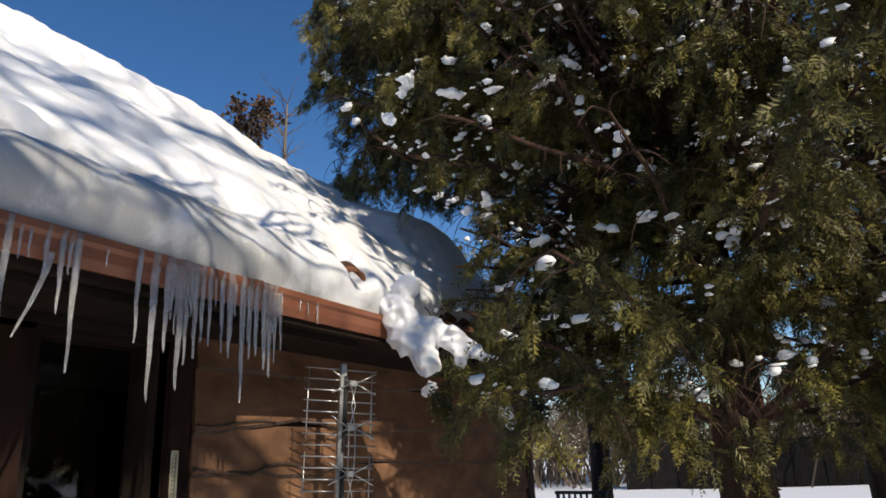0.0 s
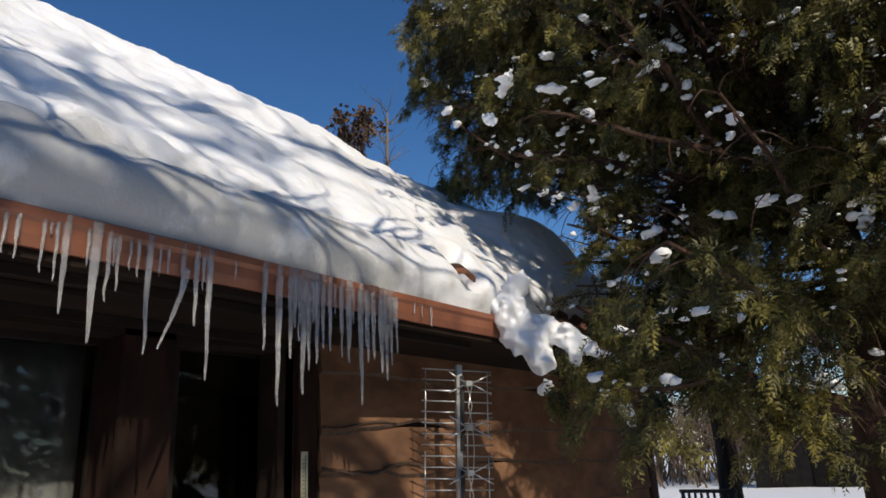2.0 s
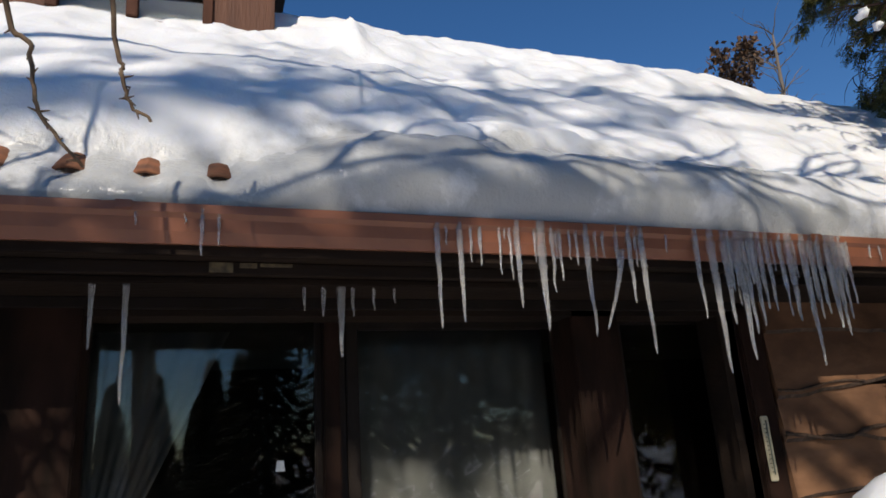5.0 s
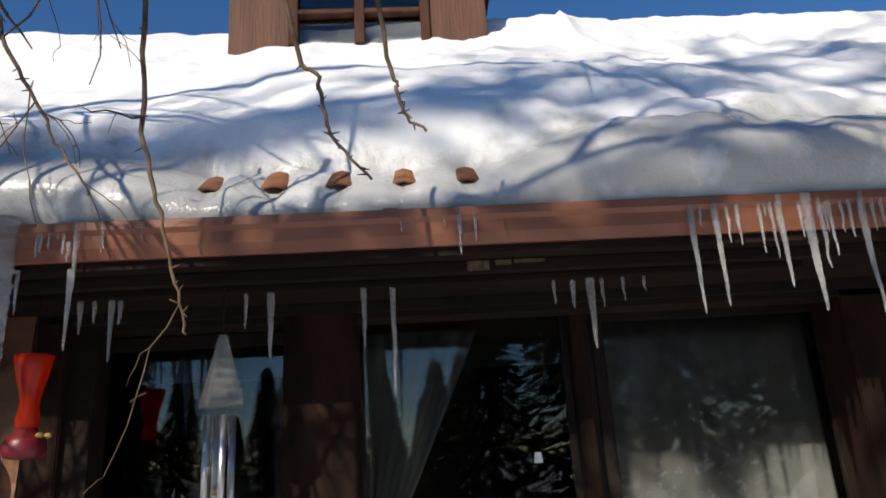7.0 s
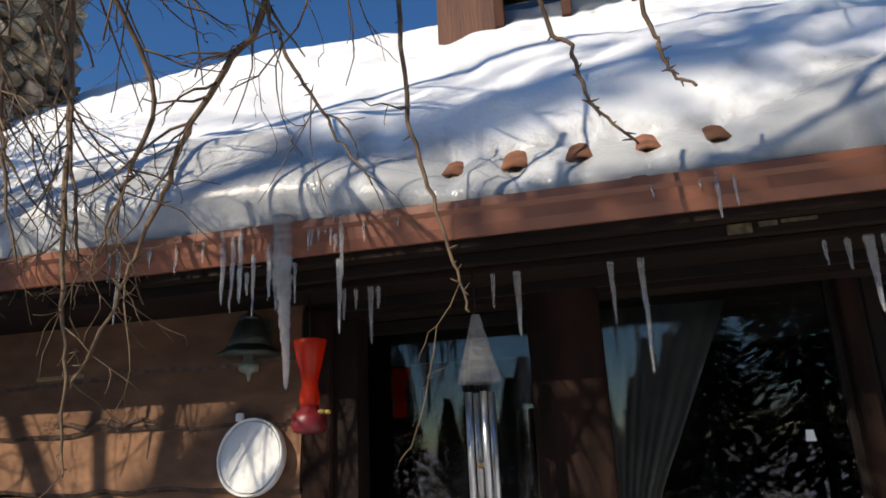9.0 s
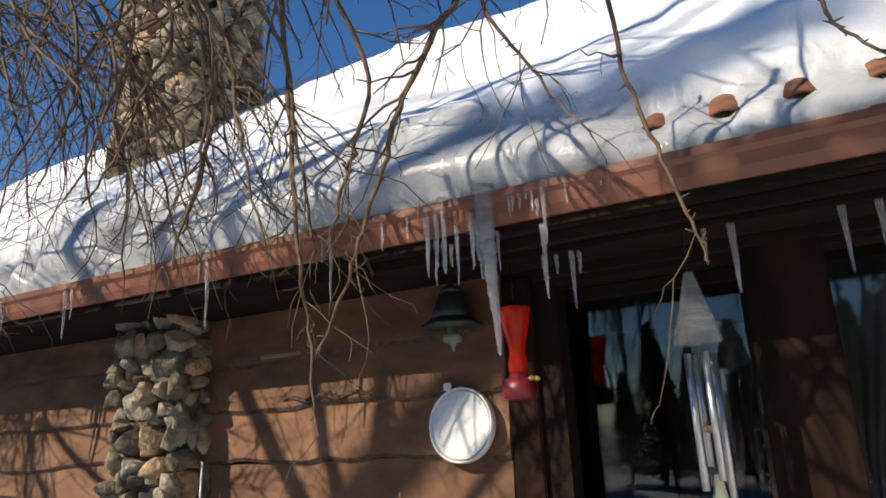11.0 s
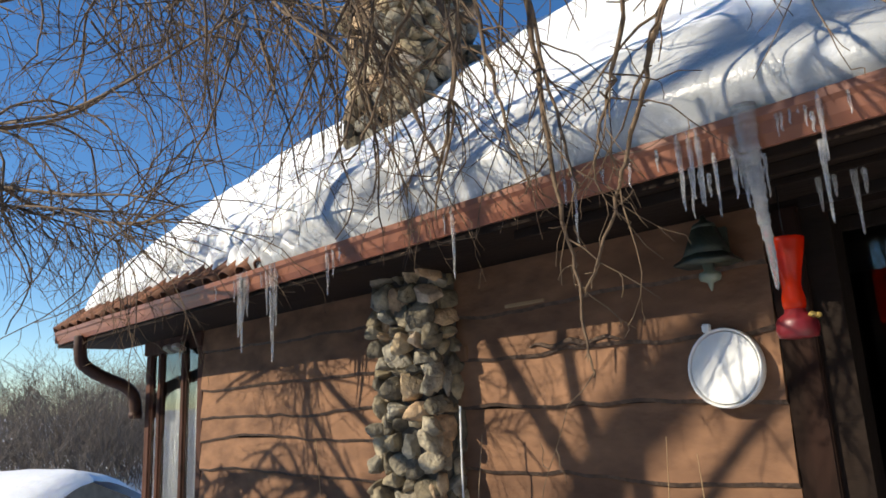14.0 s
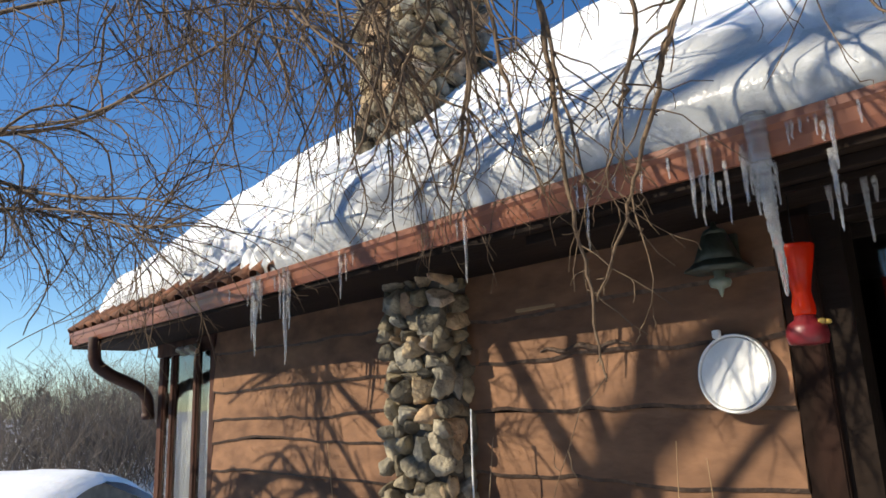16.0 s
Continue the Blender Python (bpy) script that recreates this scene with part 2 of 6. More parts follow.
def build_ground():
    V, F = [], []
    rings, seg = 46, 72
    for i in range(rings):
        r = 0.5 * (1.19 ** i)
        for k in range(seg):
            a = 2 * math.pi * k / seg
            x, y = r * math.cos(a), r * math.sin(a)
            z = ground_height(x, y) if r < 90 else ground_height(90 * math.cos(a), 90 * math.sin(a))
            V.append((x, y, z))
    for i in range(rings - 1):
        for k in range(seg):
            a, b = i * seg + k, i * seg + (k + 1) % seg
            F.append((a, a + seg, b + seg, b))
    F.append(tuple(range(seg)))
    ob = raw("ground", V, F, M_SNOW, None, True)
    tagged(ob, "snow-covered uneven yard ground around the house", "ground", kind="structure")


build_ground()

# ---- house shell ----
WX = -2.95          # outer face of the eave wall
Y0 = -7.62
ROOF_END = -8.35
EAVE_X, EAVE_Z, RIDGE_X = -2.36, 2.30, -4.62
SLOPE = 0.90


def roof_z(x):
    return EAVE_Z + SLOPE * (EAVE_X - x) if x > RIDGE_X else EAVE_Z + SLOPE * (EAVE_X - RIDGE_X) - SLOPE * (RIDGE_X - x)


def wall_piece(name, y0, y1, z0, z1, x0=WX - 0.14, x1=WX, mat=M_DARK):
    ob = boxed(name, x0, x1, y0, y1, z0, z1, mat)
    return tagged(ob, "dark brown timber house wall behind the boards, deepened for eave shade", "wall", kind="structure")


DOOR_Y0, DOOR_Y1, DOOR_Z = -1.52, 2.36, 2.06
wall_piece("wall_east_a", Y0 + 1.15, DOOR_Y0, -0.2, 2.36)
wall_piece("wall_east_b", DOOR_Y1, 7.02, -0.2, 2.36)
wall_piece("wall_east_c", DOOR_Y0, DOOR_Y1, DOOR_Z + 0.02, 2.36)
wall_piece("wall_east_f", -1.72, 2.62, 2.185, 2.36, WX - 0.32, WX - 0.142)
wall_piece("wall_west", Y0, 7.02, -0.2, 2.3, -6.5, -6.36)
wall_piece("wall_south", Y0, Y0 + 0.14, -0.2, 2.36, -6.36, WX - 0.14)
wall_piece("wall_north", 6.88, 7.02, -0.2, 2.36, -6.36, WX - 0.14)
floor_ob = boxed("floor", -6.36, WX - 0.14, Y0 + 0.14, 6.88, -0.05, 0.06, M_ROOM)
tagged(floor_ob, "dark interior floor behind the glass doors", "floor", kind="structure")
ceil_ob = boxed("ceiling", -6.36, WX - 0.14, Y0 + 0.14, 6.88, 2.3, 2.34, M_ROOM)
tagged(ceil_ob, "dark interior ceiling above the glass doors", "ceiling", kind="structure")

# roof deck, soffit and fascia
HIP_Y, WING_X, WING_Z, Y1 = 3.42, -3.95, 3.75, 7.15


def cap_z(x, y):
    """Height limit of the deck past the ridge's end: the hip, and the narrower wing behind it."""
    hip = roof_z(RIDGE_X) - SLOPE * (y - HIP_Y)
    wing = WING_Z - (SLOPE * (WING_X - x) if x < WING_X else 0)
    return max(hip, wing)


def deck_z(x, y):
    return min(roof_z(x), cap_z(x, y)) if y > HIP_Y else roof_z(x)


def build_deck():
    ys = [ROOF_END, HIP_Y] + [HIP_Y + 0.1 * i for i in range(1, 23)] + [Y1]
    xs = [EAVE_X + 0.02] + [EAVE_X - 0.113 * i for i in range(1, 41)]
    top = [(x, y, deck_z(x, y) - 0.03) for y in ys for x in xs]
    V = top + [(x, y, z - 0.09) for x, y, z in top]
    n, m, k = len(xs), len(ys), len(top)
    F = []
    for i in range(m - 1):
        for j in range(n - 1):
            a = i * n + j
            F += [(a, a + 1, a + n + 1, a + n), (k + a, k + a + n, k + a + n + 1, k + a + 1)]
        F += [(i * n, i * n + n, k + i * n + n, k + i * n), (i * n + n - 1, k + i * n + n - 1, k + i * n + 2 * n - 1, i * n + 2 * n - 1)]
    for j in range(n - 1):
        F += [(j, k + j, k + j + 1, j + 1), ((m - 1) * n + j, (m - 1) * n + j + 1, k + (m - 1) * n + j + 1, k + (m - 1) * n + j)]
    return tagged(raw("roof", V, F, M_DARK), "dark brown timber roof deck under deep snow", "roof", kind="structure")


roof = build_deck()
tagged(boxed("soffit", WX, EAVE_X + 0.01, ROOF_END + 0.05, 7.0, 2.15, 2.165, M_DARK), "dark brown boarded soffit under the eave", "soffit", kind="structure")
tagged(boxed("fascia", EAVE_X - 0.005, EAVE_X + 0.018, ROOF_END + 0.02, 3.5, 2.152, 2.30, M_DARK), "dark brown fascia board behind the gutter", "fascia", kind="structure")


# ---- roof snow ----
def snow_depth(y):
    d = 0.205 + 0.05 * noise.noise((y * 0.7, 1.3, 0))
    if y < -4.2:
        d -= 0.05 * min(1, (-4.2 - y) / 2)
    if y > 3.9:
        d *= max(0.8, 1 - (y - 3.9) * 0.2)
    return d


TILE_DENTS = [(-0.951, 0.052), (-0.726, 0.062), (-0.501, 0.066), (-0.276, 0.060), (-0.051, 0.066), (-3.426, 0.05), (-4.101, 0.07), (-4.326, 0.07)] + [(-4.551 - 0.225 * k, 0.07) for k in range(9)]


def build_roof_snow():
    ys = np.linspace(ROOF_END + 0.12, Y1 - 0.02, 430)
    verts, ice = [], []
    slope_len = (EAVE_X - RIDGE_X) * math.hypot(1, SLOPE)
    nx, nz = SLOPE / math.hypot(1, SLOPE), 1 / math.hypot(1, SLOPE)
    S = [-0.05, -0.03] + list(np.concatenate([np.linspace(0, 0.45, 26), np.linspace(0.5, slope_len, 70), slope_len + np.linspace(0.06, 1.6, 12)]))
    for y in ys:
        endf = min(1, (y - ROOF_END - 0.1) / 0.5, (Y1 - y) / 0.4 + 0.02)
        endf = math.sqrt(max(0.0, endf * (2 - endf)))
        d0 = snow_depth(y)
        retreat = 0.0
        if y < -4.5:
            retreat = 0.24 * min(1, (-4.5 - y) / 1.1) + 0.04 * noise.noise((y * 4, 0, 2))
        if y > 3.85:
            retreat = min(0.3, (y - 3.85) * 0.4) + 0.10 * noise.noise((y * 3, 0, 2))
        retreat = max(0, retreat)
        wobble = 0.012 * noise.noise((y * 2.2, 0, 5)) + 0.006 * noise.noise((y * 9, 0, 5))
        for s0 in S:
            s = max(s0, 0.0)
            front = retreat * max(0, 1 - s / 0.7)
            ss = s + front
            edge = min(1, (s + 0.01) / 0.22)
            dip = 0.075 * math.exp(-((y + 0.5) / 0.75) ** 2 - (s / 0.5) ** 2)
            d = (d0 - dip) * math.sqrt(max(0, 1 - (1 - edge) ** 2.4))
            big = noise.noise((y * 0.55, s * 0.8, 7)) * 0.05 + noise.noise((y * 1.7, s * 1.5, 1)) * 0.035 + noise.noise((y * 5, s * 4, 4)) * 0.019 \
                + noise.noise((y * 11, s * 8, 6)) * 0.010 + abs(noise.noise((y * 3.2, s * 2.1, 13))) * 0.03
            d += big * min(1, s / 0.3) + 0.055 * min(1, s / 1.1)
            if y > 4.3:
                d += 0.26 * min(1, (y - 4.3) / 0.7) * min(1, max(0, (6.0 - y) / 0.6)) * math.exp(-((s - 1.15) / 0.55) ** 2)
            # drift with a sharp crest beside the dormer
            if 1.7 < s < 3.2 and y > 0.3:
                crest = math.exp(-(y - 0.72) / 0.16) if y > 0.72 else math.exp(-((0.72 - y) / 0.10))
                d += 0.13 * crest * math.exp(-((s - 2.15) / 0.3) ** 2)
            # the icy lip swells out and leaves a ledge above it
            lip = min(1, max(0, (y + 0.35) / 0.5)) * min(1, max(0, (2.9 - y) / 0.6))
            if lip:
                e = 0.31 + 0.09 * noise.noise((y * 1.3, 4, 0))
                d += lip * (0.035 * math.exp(-((s - e + 0.14) / 0.09) ** 2) - 0.035 * math.exp(-((s - e - 0.03) / 0.07) ** 2) * (0.5 + 1.4 * noise.noise((y * 1.9, 8, 0))))
                d += lip * (0.030 * noise.noise((y * 3.5, s * 6, 21)) + 0.016 * noise.noise((y * 9, s * 13, 23))) * min(1, s / 0.1)
            d += 0.07 * math.exp(-((s - 0.40) / 0.16) ** 2) * max(0, noise.noise((y * 1.1, 0, 9)) + 0.3)
            for ty, depth in TILE_DENTS:
                if abs(y - ty) < 0.3:
                    g = min(1, depth * 18) * math.exp(-((y - ty) / 0.085) ** 2)
                    d = d * (1 - g) + min(d, 0.055 + 1.7 * max(0, s - 0.25)) * g
            g = math.exp(-((y + 0.5) / 0.78) ** 4)
            d = d * (1 - g) + min(d, 0.088 * min(1, (s + 0.02) / 0.10) ** 0.5 + 0.75 * max(0, s - 0.25)) * g
            g = math.exp(-((y - 3.16) / 0.10) ** 4)
            d = d * (1 - g) + min(d, 0.10 if s < 0.05 else 0.05 + 1.6 * max(0, s - 0.24)) * g
            d = max(0.004, d * (0.12 + 0.88 * endf))
            bulge = 0.05 * math.exp(-((s - 0.04) / 0.08) ** 2) * (1 if -4.5 < y < 3.4 else 0.15) * (1 - 0.9 * math.exp(-((y + 0.5) / 0.85) ** 4))
            ax, az = nx, nz
            if s <= slope_len:
                x, z = EAVE_X - ss * nz, EAVE_Z + ss * nx
                if s > slope_len - 0.3:
                    f = (s - slope_len + 0.3) / 0.3
                    ax, az = nx * (1 - f), nz * (1 - f) + f
            else:
                q = s - slope_len
                x, z = RIDGE_X - q * nz, roof_z(RIDGE_X) - q * nx
                f = min(1, q / 0.4)
                ax, az = -nx * f, nz * f + (1 - f)
            px, pz = x + ax * d + bulge + (wobble if s < 0.2 else 0), z + az * d
            if y > HIP_Y - 0.4:
                pz = min(pz, cap_z(px, y) + d * 1.25)
            if s0 < 0:
                px, pz = (px - 0.012, pz - 0.02) if s0 > -0.04 else (px - 0.028, EAVE_Z - 0.03 + max(0.0, retreat) * SLOPE * 0.7)
            verts.append((px, y, pz))
            band = 1 - s / (0.36 + 0.16 * noise.noise((y * 0.8, 5, 0)))
            wet = min(1, max(0, (3.0 - y) / 1.3)) * min(1, max(0, (y + 5.2) / 0.8))
            ice.append(max(0.0, min(1.0, 0.2 + 0.3 * wet + band * 1.1)) * (0.45 + 0.55 * wet))
    m = len(S)
    faces = []
    for i in range(len(ys) - 1):
        for j in range(m - 1):
            a = i * m + j
            faces.append((a, a + m, a + m + 1, a + 1))
    base = len(verts)
    for y in (ys[0], ys[-1]):
        for s in S:
            if s <= slope_len:
                x, z = EAVE_X - s * nz - 0.01, EAVE_Z + s * nx - 0.01
            else:
                x, z = RIDGE_X - (s - slope_len) * nz, roof_z(RIDGE_X) - (s - slope_len) * nx - 0.01
            verts.append((x, y, min(z, cap_z(x, y)) if y > HIP_Y else z))
            ice.append(0)
    last = (len(ys) - 1) * m
    for j in range(m - 1):
        faces.append((j, j + 1, base + j + 1, base + j))
        faces.append((last + j + 1, last + j, base + m + j, base + m + j + 1))
    ob = raw("roof_snow", verts, faces, M_ROOFSNOW, None, True)
    at = ob.data.attributes.new("ice", "FLOAT", "POINT")
    at.data.foreach_set("value", ice)
    tagged(ob, "deep sunlit snow blanket on the roof with an icy grey eave edge", "snow")


build_roof_snow()


# ---- gutter ----
def build_gutter(y0, y1, name="gutter"):
    prof = [(0.0, 0.0), (0.0, -0.115), (0.052, -0.12), (0.070, -0.085), (0.078, -0.045), (0.092, -0.030), (0.094, -0.004), (0.088, 0.0),
            (0.080, -0.008), (0.080, -0.024), (0.066, -0.04), (0.058, -0.08), (0.046, -0.108), (0.008, -0.104), (0.008, 0.0)]
    n = len(prof)
    ys = np.linspace(y0, y1, 40)
    V = [(EAVE_X + 0.02 + px - 0.03 + 0.004 * noise.noise((y * 0.8, 0, 0)), y, 2.30 + pz + 0.006 * noise.noise((y * 0.5, 3, 0))) for y in ys for px, pz in prof]
    F = [(i * n + k, i * n + (k + 1) % n, (i + 1) * n + (k + 1) % n, (i + 1) * n + k) for i in range(len(ys) - 1) for k in range(n)]
    cap = [0, 1, 2, 3, 4, 5, 6, 7]
    F += [tuple(cap), tuple((len(ys) - 1) * n + k for k in reversed(cap))]
    g = empty(name, (0, 0, 0))
    raw("trough", V, F, M_GUTTER, g)
    for y in (y0 + 1.9, y0 + 4.9, y0 + 7.9, y0 + 10.6):
        boxed("seam_band", EAVE_X + 0.044, EAVE_X + 0.0865, y, y + 0.05, 2.272, 2.302, M_GUTTER, g, 0.003)
    for y in (y0 - 0.004, y1):
        boxed("end_cap", EAVE_X - 0.008, EAVE_X + 0.076, y, y + 0.004, 2.19, 2.305, M_GUTTER, g, 0.001)
    tagged(g, "red-brown painted metal roof gutter with icicles along it", "gutter")
    return g


gutter = build_gutter(ROOF_END + 0.1, 3.49)


# ---- roof tiles along the eave ----
def build_tiles():
    V, F = [], []
    n, L = 9, 0.34
    for end in (0.0, L):
        r = 0.078 if end == 0.0 else 0.064
        for rr in (r, r - 0.014):
            for k in range(n):
                a = math.pi * k / (n - 1)
                V.append((-end, -math.cos(a) * rr, math.sin(a) * rr * 0.9))
    for k in range(n - 1):
        o0, i0, o1, i1 = k, n + k, 2 * n + k, 3 * n + k
        F += [(o0, o0 + 1, o1 + 1, o1), (i0, i1, i1 + 1, i0 + 1), (o0, i0, i0 + 1, o0 + 1), (o1, o1 + 1, i1 + 1, i1)]
    me = bpy.data.meshes.new("roof_tile")
    me.from_pydata(V, [], F)
    me.materials.append(M_TILE)
    me.shade_smooth()
    tilt = math.degrees(math.atan(SLOPE))
    rng = random.Random(4)
    y = -8.376
    while y < Y1 - 0.05:
        for row in range(2 if y > 3.0 else 1):
            ob = new("roof_tile", me)
            s = (-0.02 if y < -4.45 or y > 3.4 else 0.10) + 0.25 * row
            c = math.cos(math.atan(SLOPE))
            ob.matrix_world = pose(EAVE_X - s * c, y, EAVE_Z + s * c * SLOPE + (0.022 if y < -4.45 else -0.005 if y > 3.4 else 0.03) + 0.012 * row, 0, tilt + rng.uniform(-2, 2), rng.uniform(-2, 2))
            if abs(y - 3.324) < 0.05 and row == 0:
                ob.matrix_world = pose(EAVE_X + 0.05, y - 0.20, EAVE_Z + 0.155, 6, tilt + 2, -20) @ Matrix.Diagonal((0.36, 1.15, 1.0, 1.0))
            ob.parent = roof
        y += 0.225


build_tiles()


# ---- wall boards with waney lower edges ----
def board(y0, y1, z0, z1, seed, parent, wav=0.018):
    n = max(6, int((y1 - y0) / 0.05))
    rng = random.Random(seed)
    off = rng.uniform(0, 50)
    V, F = [], []
    for i in range(n + 1):
        y = y0 + (y1 - y0) * i / n
        zb = z0 + wav * (noise.noise((y * 1.3, off, 0)) * 1.3 + noise.noise((y * 6, off, 2)) * 0.35)
        out = 0.040 + 0.006 * noise.noise((y * 3, off, 5))
        V += [(WX + 0.004, y, z1), (WX + 0.016, y, z1), (WX + out, y, zb + 0.018), (WX + out - 0.012, y, zb), (WX + 0.004, y, zb + 0.006)]
    for i in range(n):
        a = i * 5
        for k in range(4):
            F.append((a + k, a + k + 1, a + k + 6, a + k + 5))
    F += [(0, 4, 3, 2, 1), tuple(n * 5 + k for k in (0, 1, 2, 3, 4))]
    ob = raw("board", V, F, M_BOARD, parent)
    ob.data.materials.append(M_BARK)
    for p in ob.data.polygons:
        if p.index < n * 4 and p.index % 4 in (2, 3):
            p.material_index = 1
    return ob


def boards(parent, y0, y1, joints, seed, wav=0.018):
    for i in range(len(joints) - 1):
        board(y0, y1, joints[i + 1], joints[i] + 0.02, seed + i, parent, wav)


wall_a, wall_b = bpy.data.objects["wall_east_a"], bpy.data.objects["wall_east_b"]
boards(wall_a, -6.46, -3.90, [2.15, 1.93, 1.63, 1.41, 1.235, 1.0, 0.74, 0.42, 0.1], 11, 0.034)
boards(wall_a, -3.50, -1.76, [2.15, 1.90, 1.645, 1.375, 1.08, 0.80, 0.5, 0.15], 31, 0.045)
boards(wall_b, 2.62, 6.98, [2.15, 1.98, 1.69, 1.46, 1.17, 0.90, 0.6, 0.25], 51, 0.05)
# split ends, bare spot and bark strip on the middle boards
boxed("board_end", WX + 0.03, WX + 0.055, -3.50, -3.38, 1.655, 1.74, M_BOARD, wall_a, 0.006)
V, F = [], []
tube_data(V, F, [Vector((WX + 0.042, -2.95 + 0.04 * i, 1.69 + 0.012 * math.sin(i * 1.3))) for i in range(14)], [0.006 + 0.010 * math.sin(math.pi * i / 13) for i in range(14)], 6)
raw("bark_strip", V, F, M_BARK, wall_a)
boxed("bare_spot", WX + 0.030, WX + 0.043, -3.10, -2.84, 1.905, 1.925, M_BARE, wall_a, 0.005)
tagged(boxed("corner_trim", WX, WX + 0.045, 6.86, 7.03, 0.0, 2.15, M_TRIM, None, 0.006), "dark red-brown corner board of the house", "trim", kind="structure")


# ---- field stones: column under the eave and chimney on the roof ----
def stone_meshes():
    out = []
    rng = random.Random(77)
    for k in range(12):
        b = bmesh.new()
        bmesh.ops.create_icosphere(b, subdivisions=3, radius=0.5)
        cuts = [(Vector([rng.gauss(0, 1) for _ in range(3)]).normalized(), rng.uniform(0.26, 0.40)) for _ in range(7)]
        for v in b.verts:
            c = v.co
            e = Vector([math.copysign(abs(q * 2) ** 0.7, q) / 2 for q in c])
            e *= 1 + 0.30 * noise.noise(c * 2.4 + Vector((k * 7.1, 0, 0)))
            for way, far in cuts:
                over = e.dot(way) - far
                if over > 0:
                    e -= way * over * 0.9
            v.co = e * (1 + 0.14 * noise.noise(c * 6 + Vector((k * 3.3, 0, 0))))
        me = bpy.data.meshes.new("stone")
        b.to_mesh(me)
        b.free()
        me.materials.append(M_STONE)
        me.shade_smooth()
        out.append(me)
    return out


STONES = stone_meshes()


def lay_stones(parent, along, fixed, a0, a1, z0, z1, size, depth, seed):
    """Courses of stones over a face: along is the axis of the courses, fixed the face's place on the other axis."""
    rng = random.Random(seed)
    z = z0
    while z < z1:
        h = rng.uniform(0.6, 1.25) * size
        a = a0 - rng.uniform(0, 0.3) * size
        while a < a1 - 0.25 * size:
            w = min(rng.uniform(0.7, 2.0) * size, a1 - a + 0.25 * size)
            hh = h * rng.uniform(0.75, 1.3)
            ob = new("stone", rng.choice(STONES))
            c, zz = a + w / 2, z + h / 2 + rng.uniform(-0.25, 0.25) * size
            dd = depth * rng.uniform(0.7, 1.5)
            rot = Euler([rng.uniform(-0.25, 0.25) for _ in range(3)])
            if along == "y":
                ob.matrix_world = Matrix.LocRotScale((fixed, c, zz), rot, (dd, w * 1.0, hh * 1.1))
            else:
                ob.matrix_world = Matrix.LocRotScale((c, fixed, zz), rot, (w * 1.0, dd, hh * 1.1))
            ob.parent = parent
            a += w * 0.95
        z += h * 0.93


def build_stone_column():
    col = empty("stone_column", (-2.78, -3.65, 0))
    core = boxed("mortar_core", WX, -2.74, -3.86, -3.47, 0.0, 2.15, M_MORTAR)
    core.parent = col
    core.matrix_parent_inverse = Matrix.Translation((2.78, 3.65, 0))
    holder = core
    lay_stones(holder, "y", -2.72, -3.93, -3.44, 0.02, 2.12, 0.105, 0.15, 5)
    lay_stones(holder, "x", -3.47, WX + 0.02, -2.74, 0.02, 2.12, 0.11, 0.09, 6)
    lay_stones(holder, "x", -3.86, WX + 0.02, -2.74, 0.02, 2.12, 0.115, 0.09, 7)
    tagged(col, "rounded grey and tan field stone column standing against the wall", "stone column")


def build_chimney():
    ch = empty("chimney", (-3.62, -4.46, 3.0))
    core = boxed("mortar_core", -3.98, -3.30, -4.80, -4.12, 3.0, 5.9, M_MORTAR)
    core.parent = ch
    core.matrix_parent_inverse = Matrix.Translation((3.62, 4.46, -3.0))
    lay_stones(core, "y", -3.28, -4.84, -4.08, 3.25, 5.85, 0.15, 0.15, 8)
    lay_stones(core, "x", -4.10, -3.98, -3.28, 3.4, 5.85, 0.15, 0.15, 9)
    lay_stones(core, "x", -4.82, -3.98, -3.28, 3.25, 5.85, 0.15, 0.15, 10)
    tagged(ch, "rounded field stone chimney rising through the roof snow", "chimney")
    b = bmesh.new()
    bmesh.ops.create_icosphere(b, subdivisions=3, radius=1)
    for v in b.verts:
        v.co = Vector((v.co.x * 0.10, v.co.y * 0.12, v.co.z * 0.07)) * (1 + 0.25 * noise.noise(v.co * 2))
    ob = part("snow_patch", b, M_SNOW)
    ob.location = (-3.21, -4.62, 5.0)
    tagged(ob, "small snow patch stuck on the chimney stones", "snow")


build_stone_column()
build_chimney()


# ---- dormer ----
# Dormer boards darker than the wall's: the face's shade is put into the colour.
M_DORMER = material("shaded_dormer_boards", (0.17, 0.072, 0.040), 0.75, (0.09, 0.038, 0.023), 3.5, 0.6, 26, stretch=(1, 2.6, 0.3), rand=0.15)


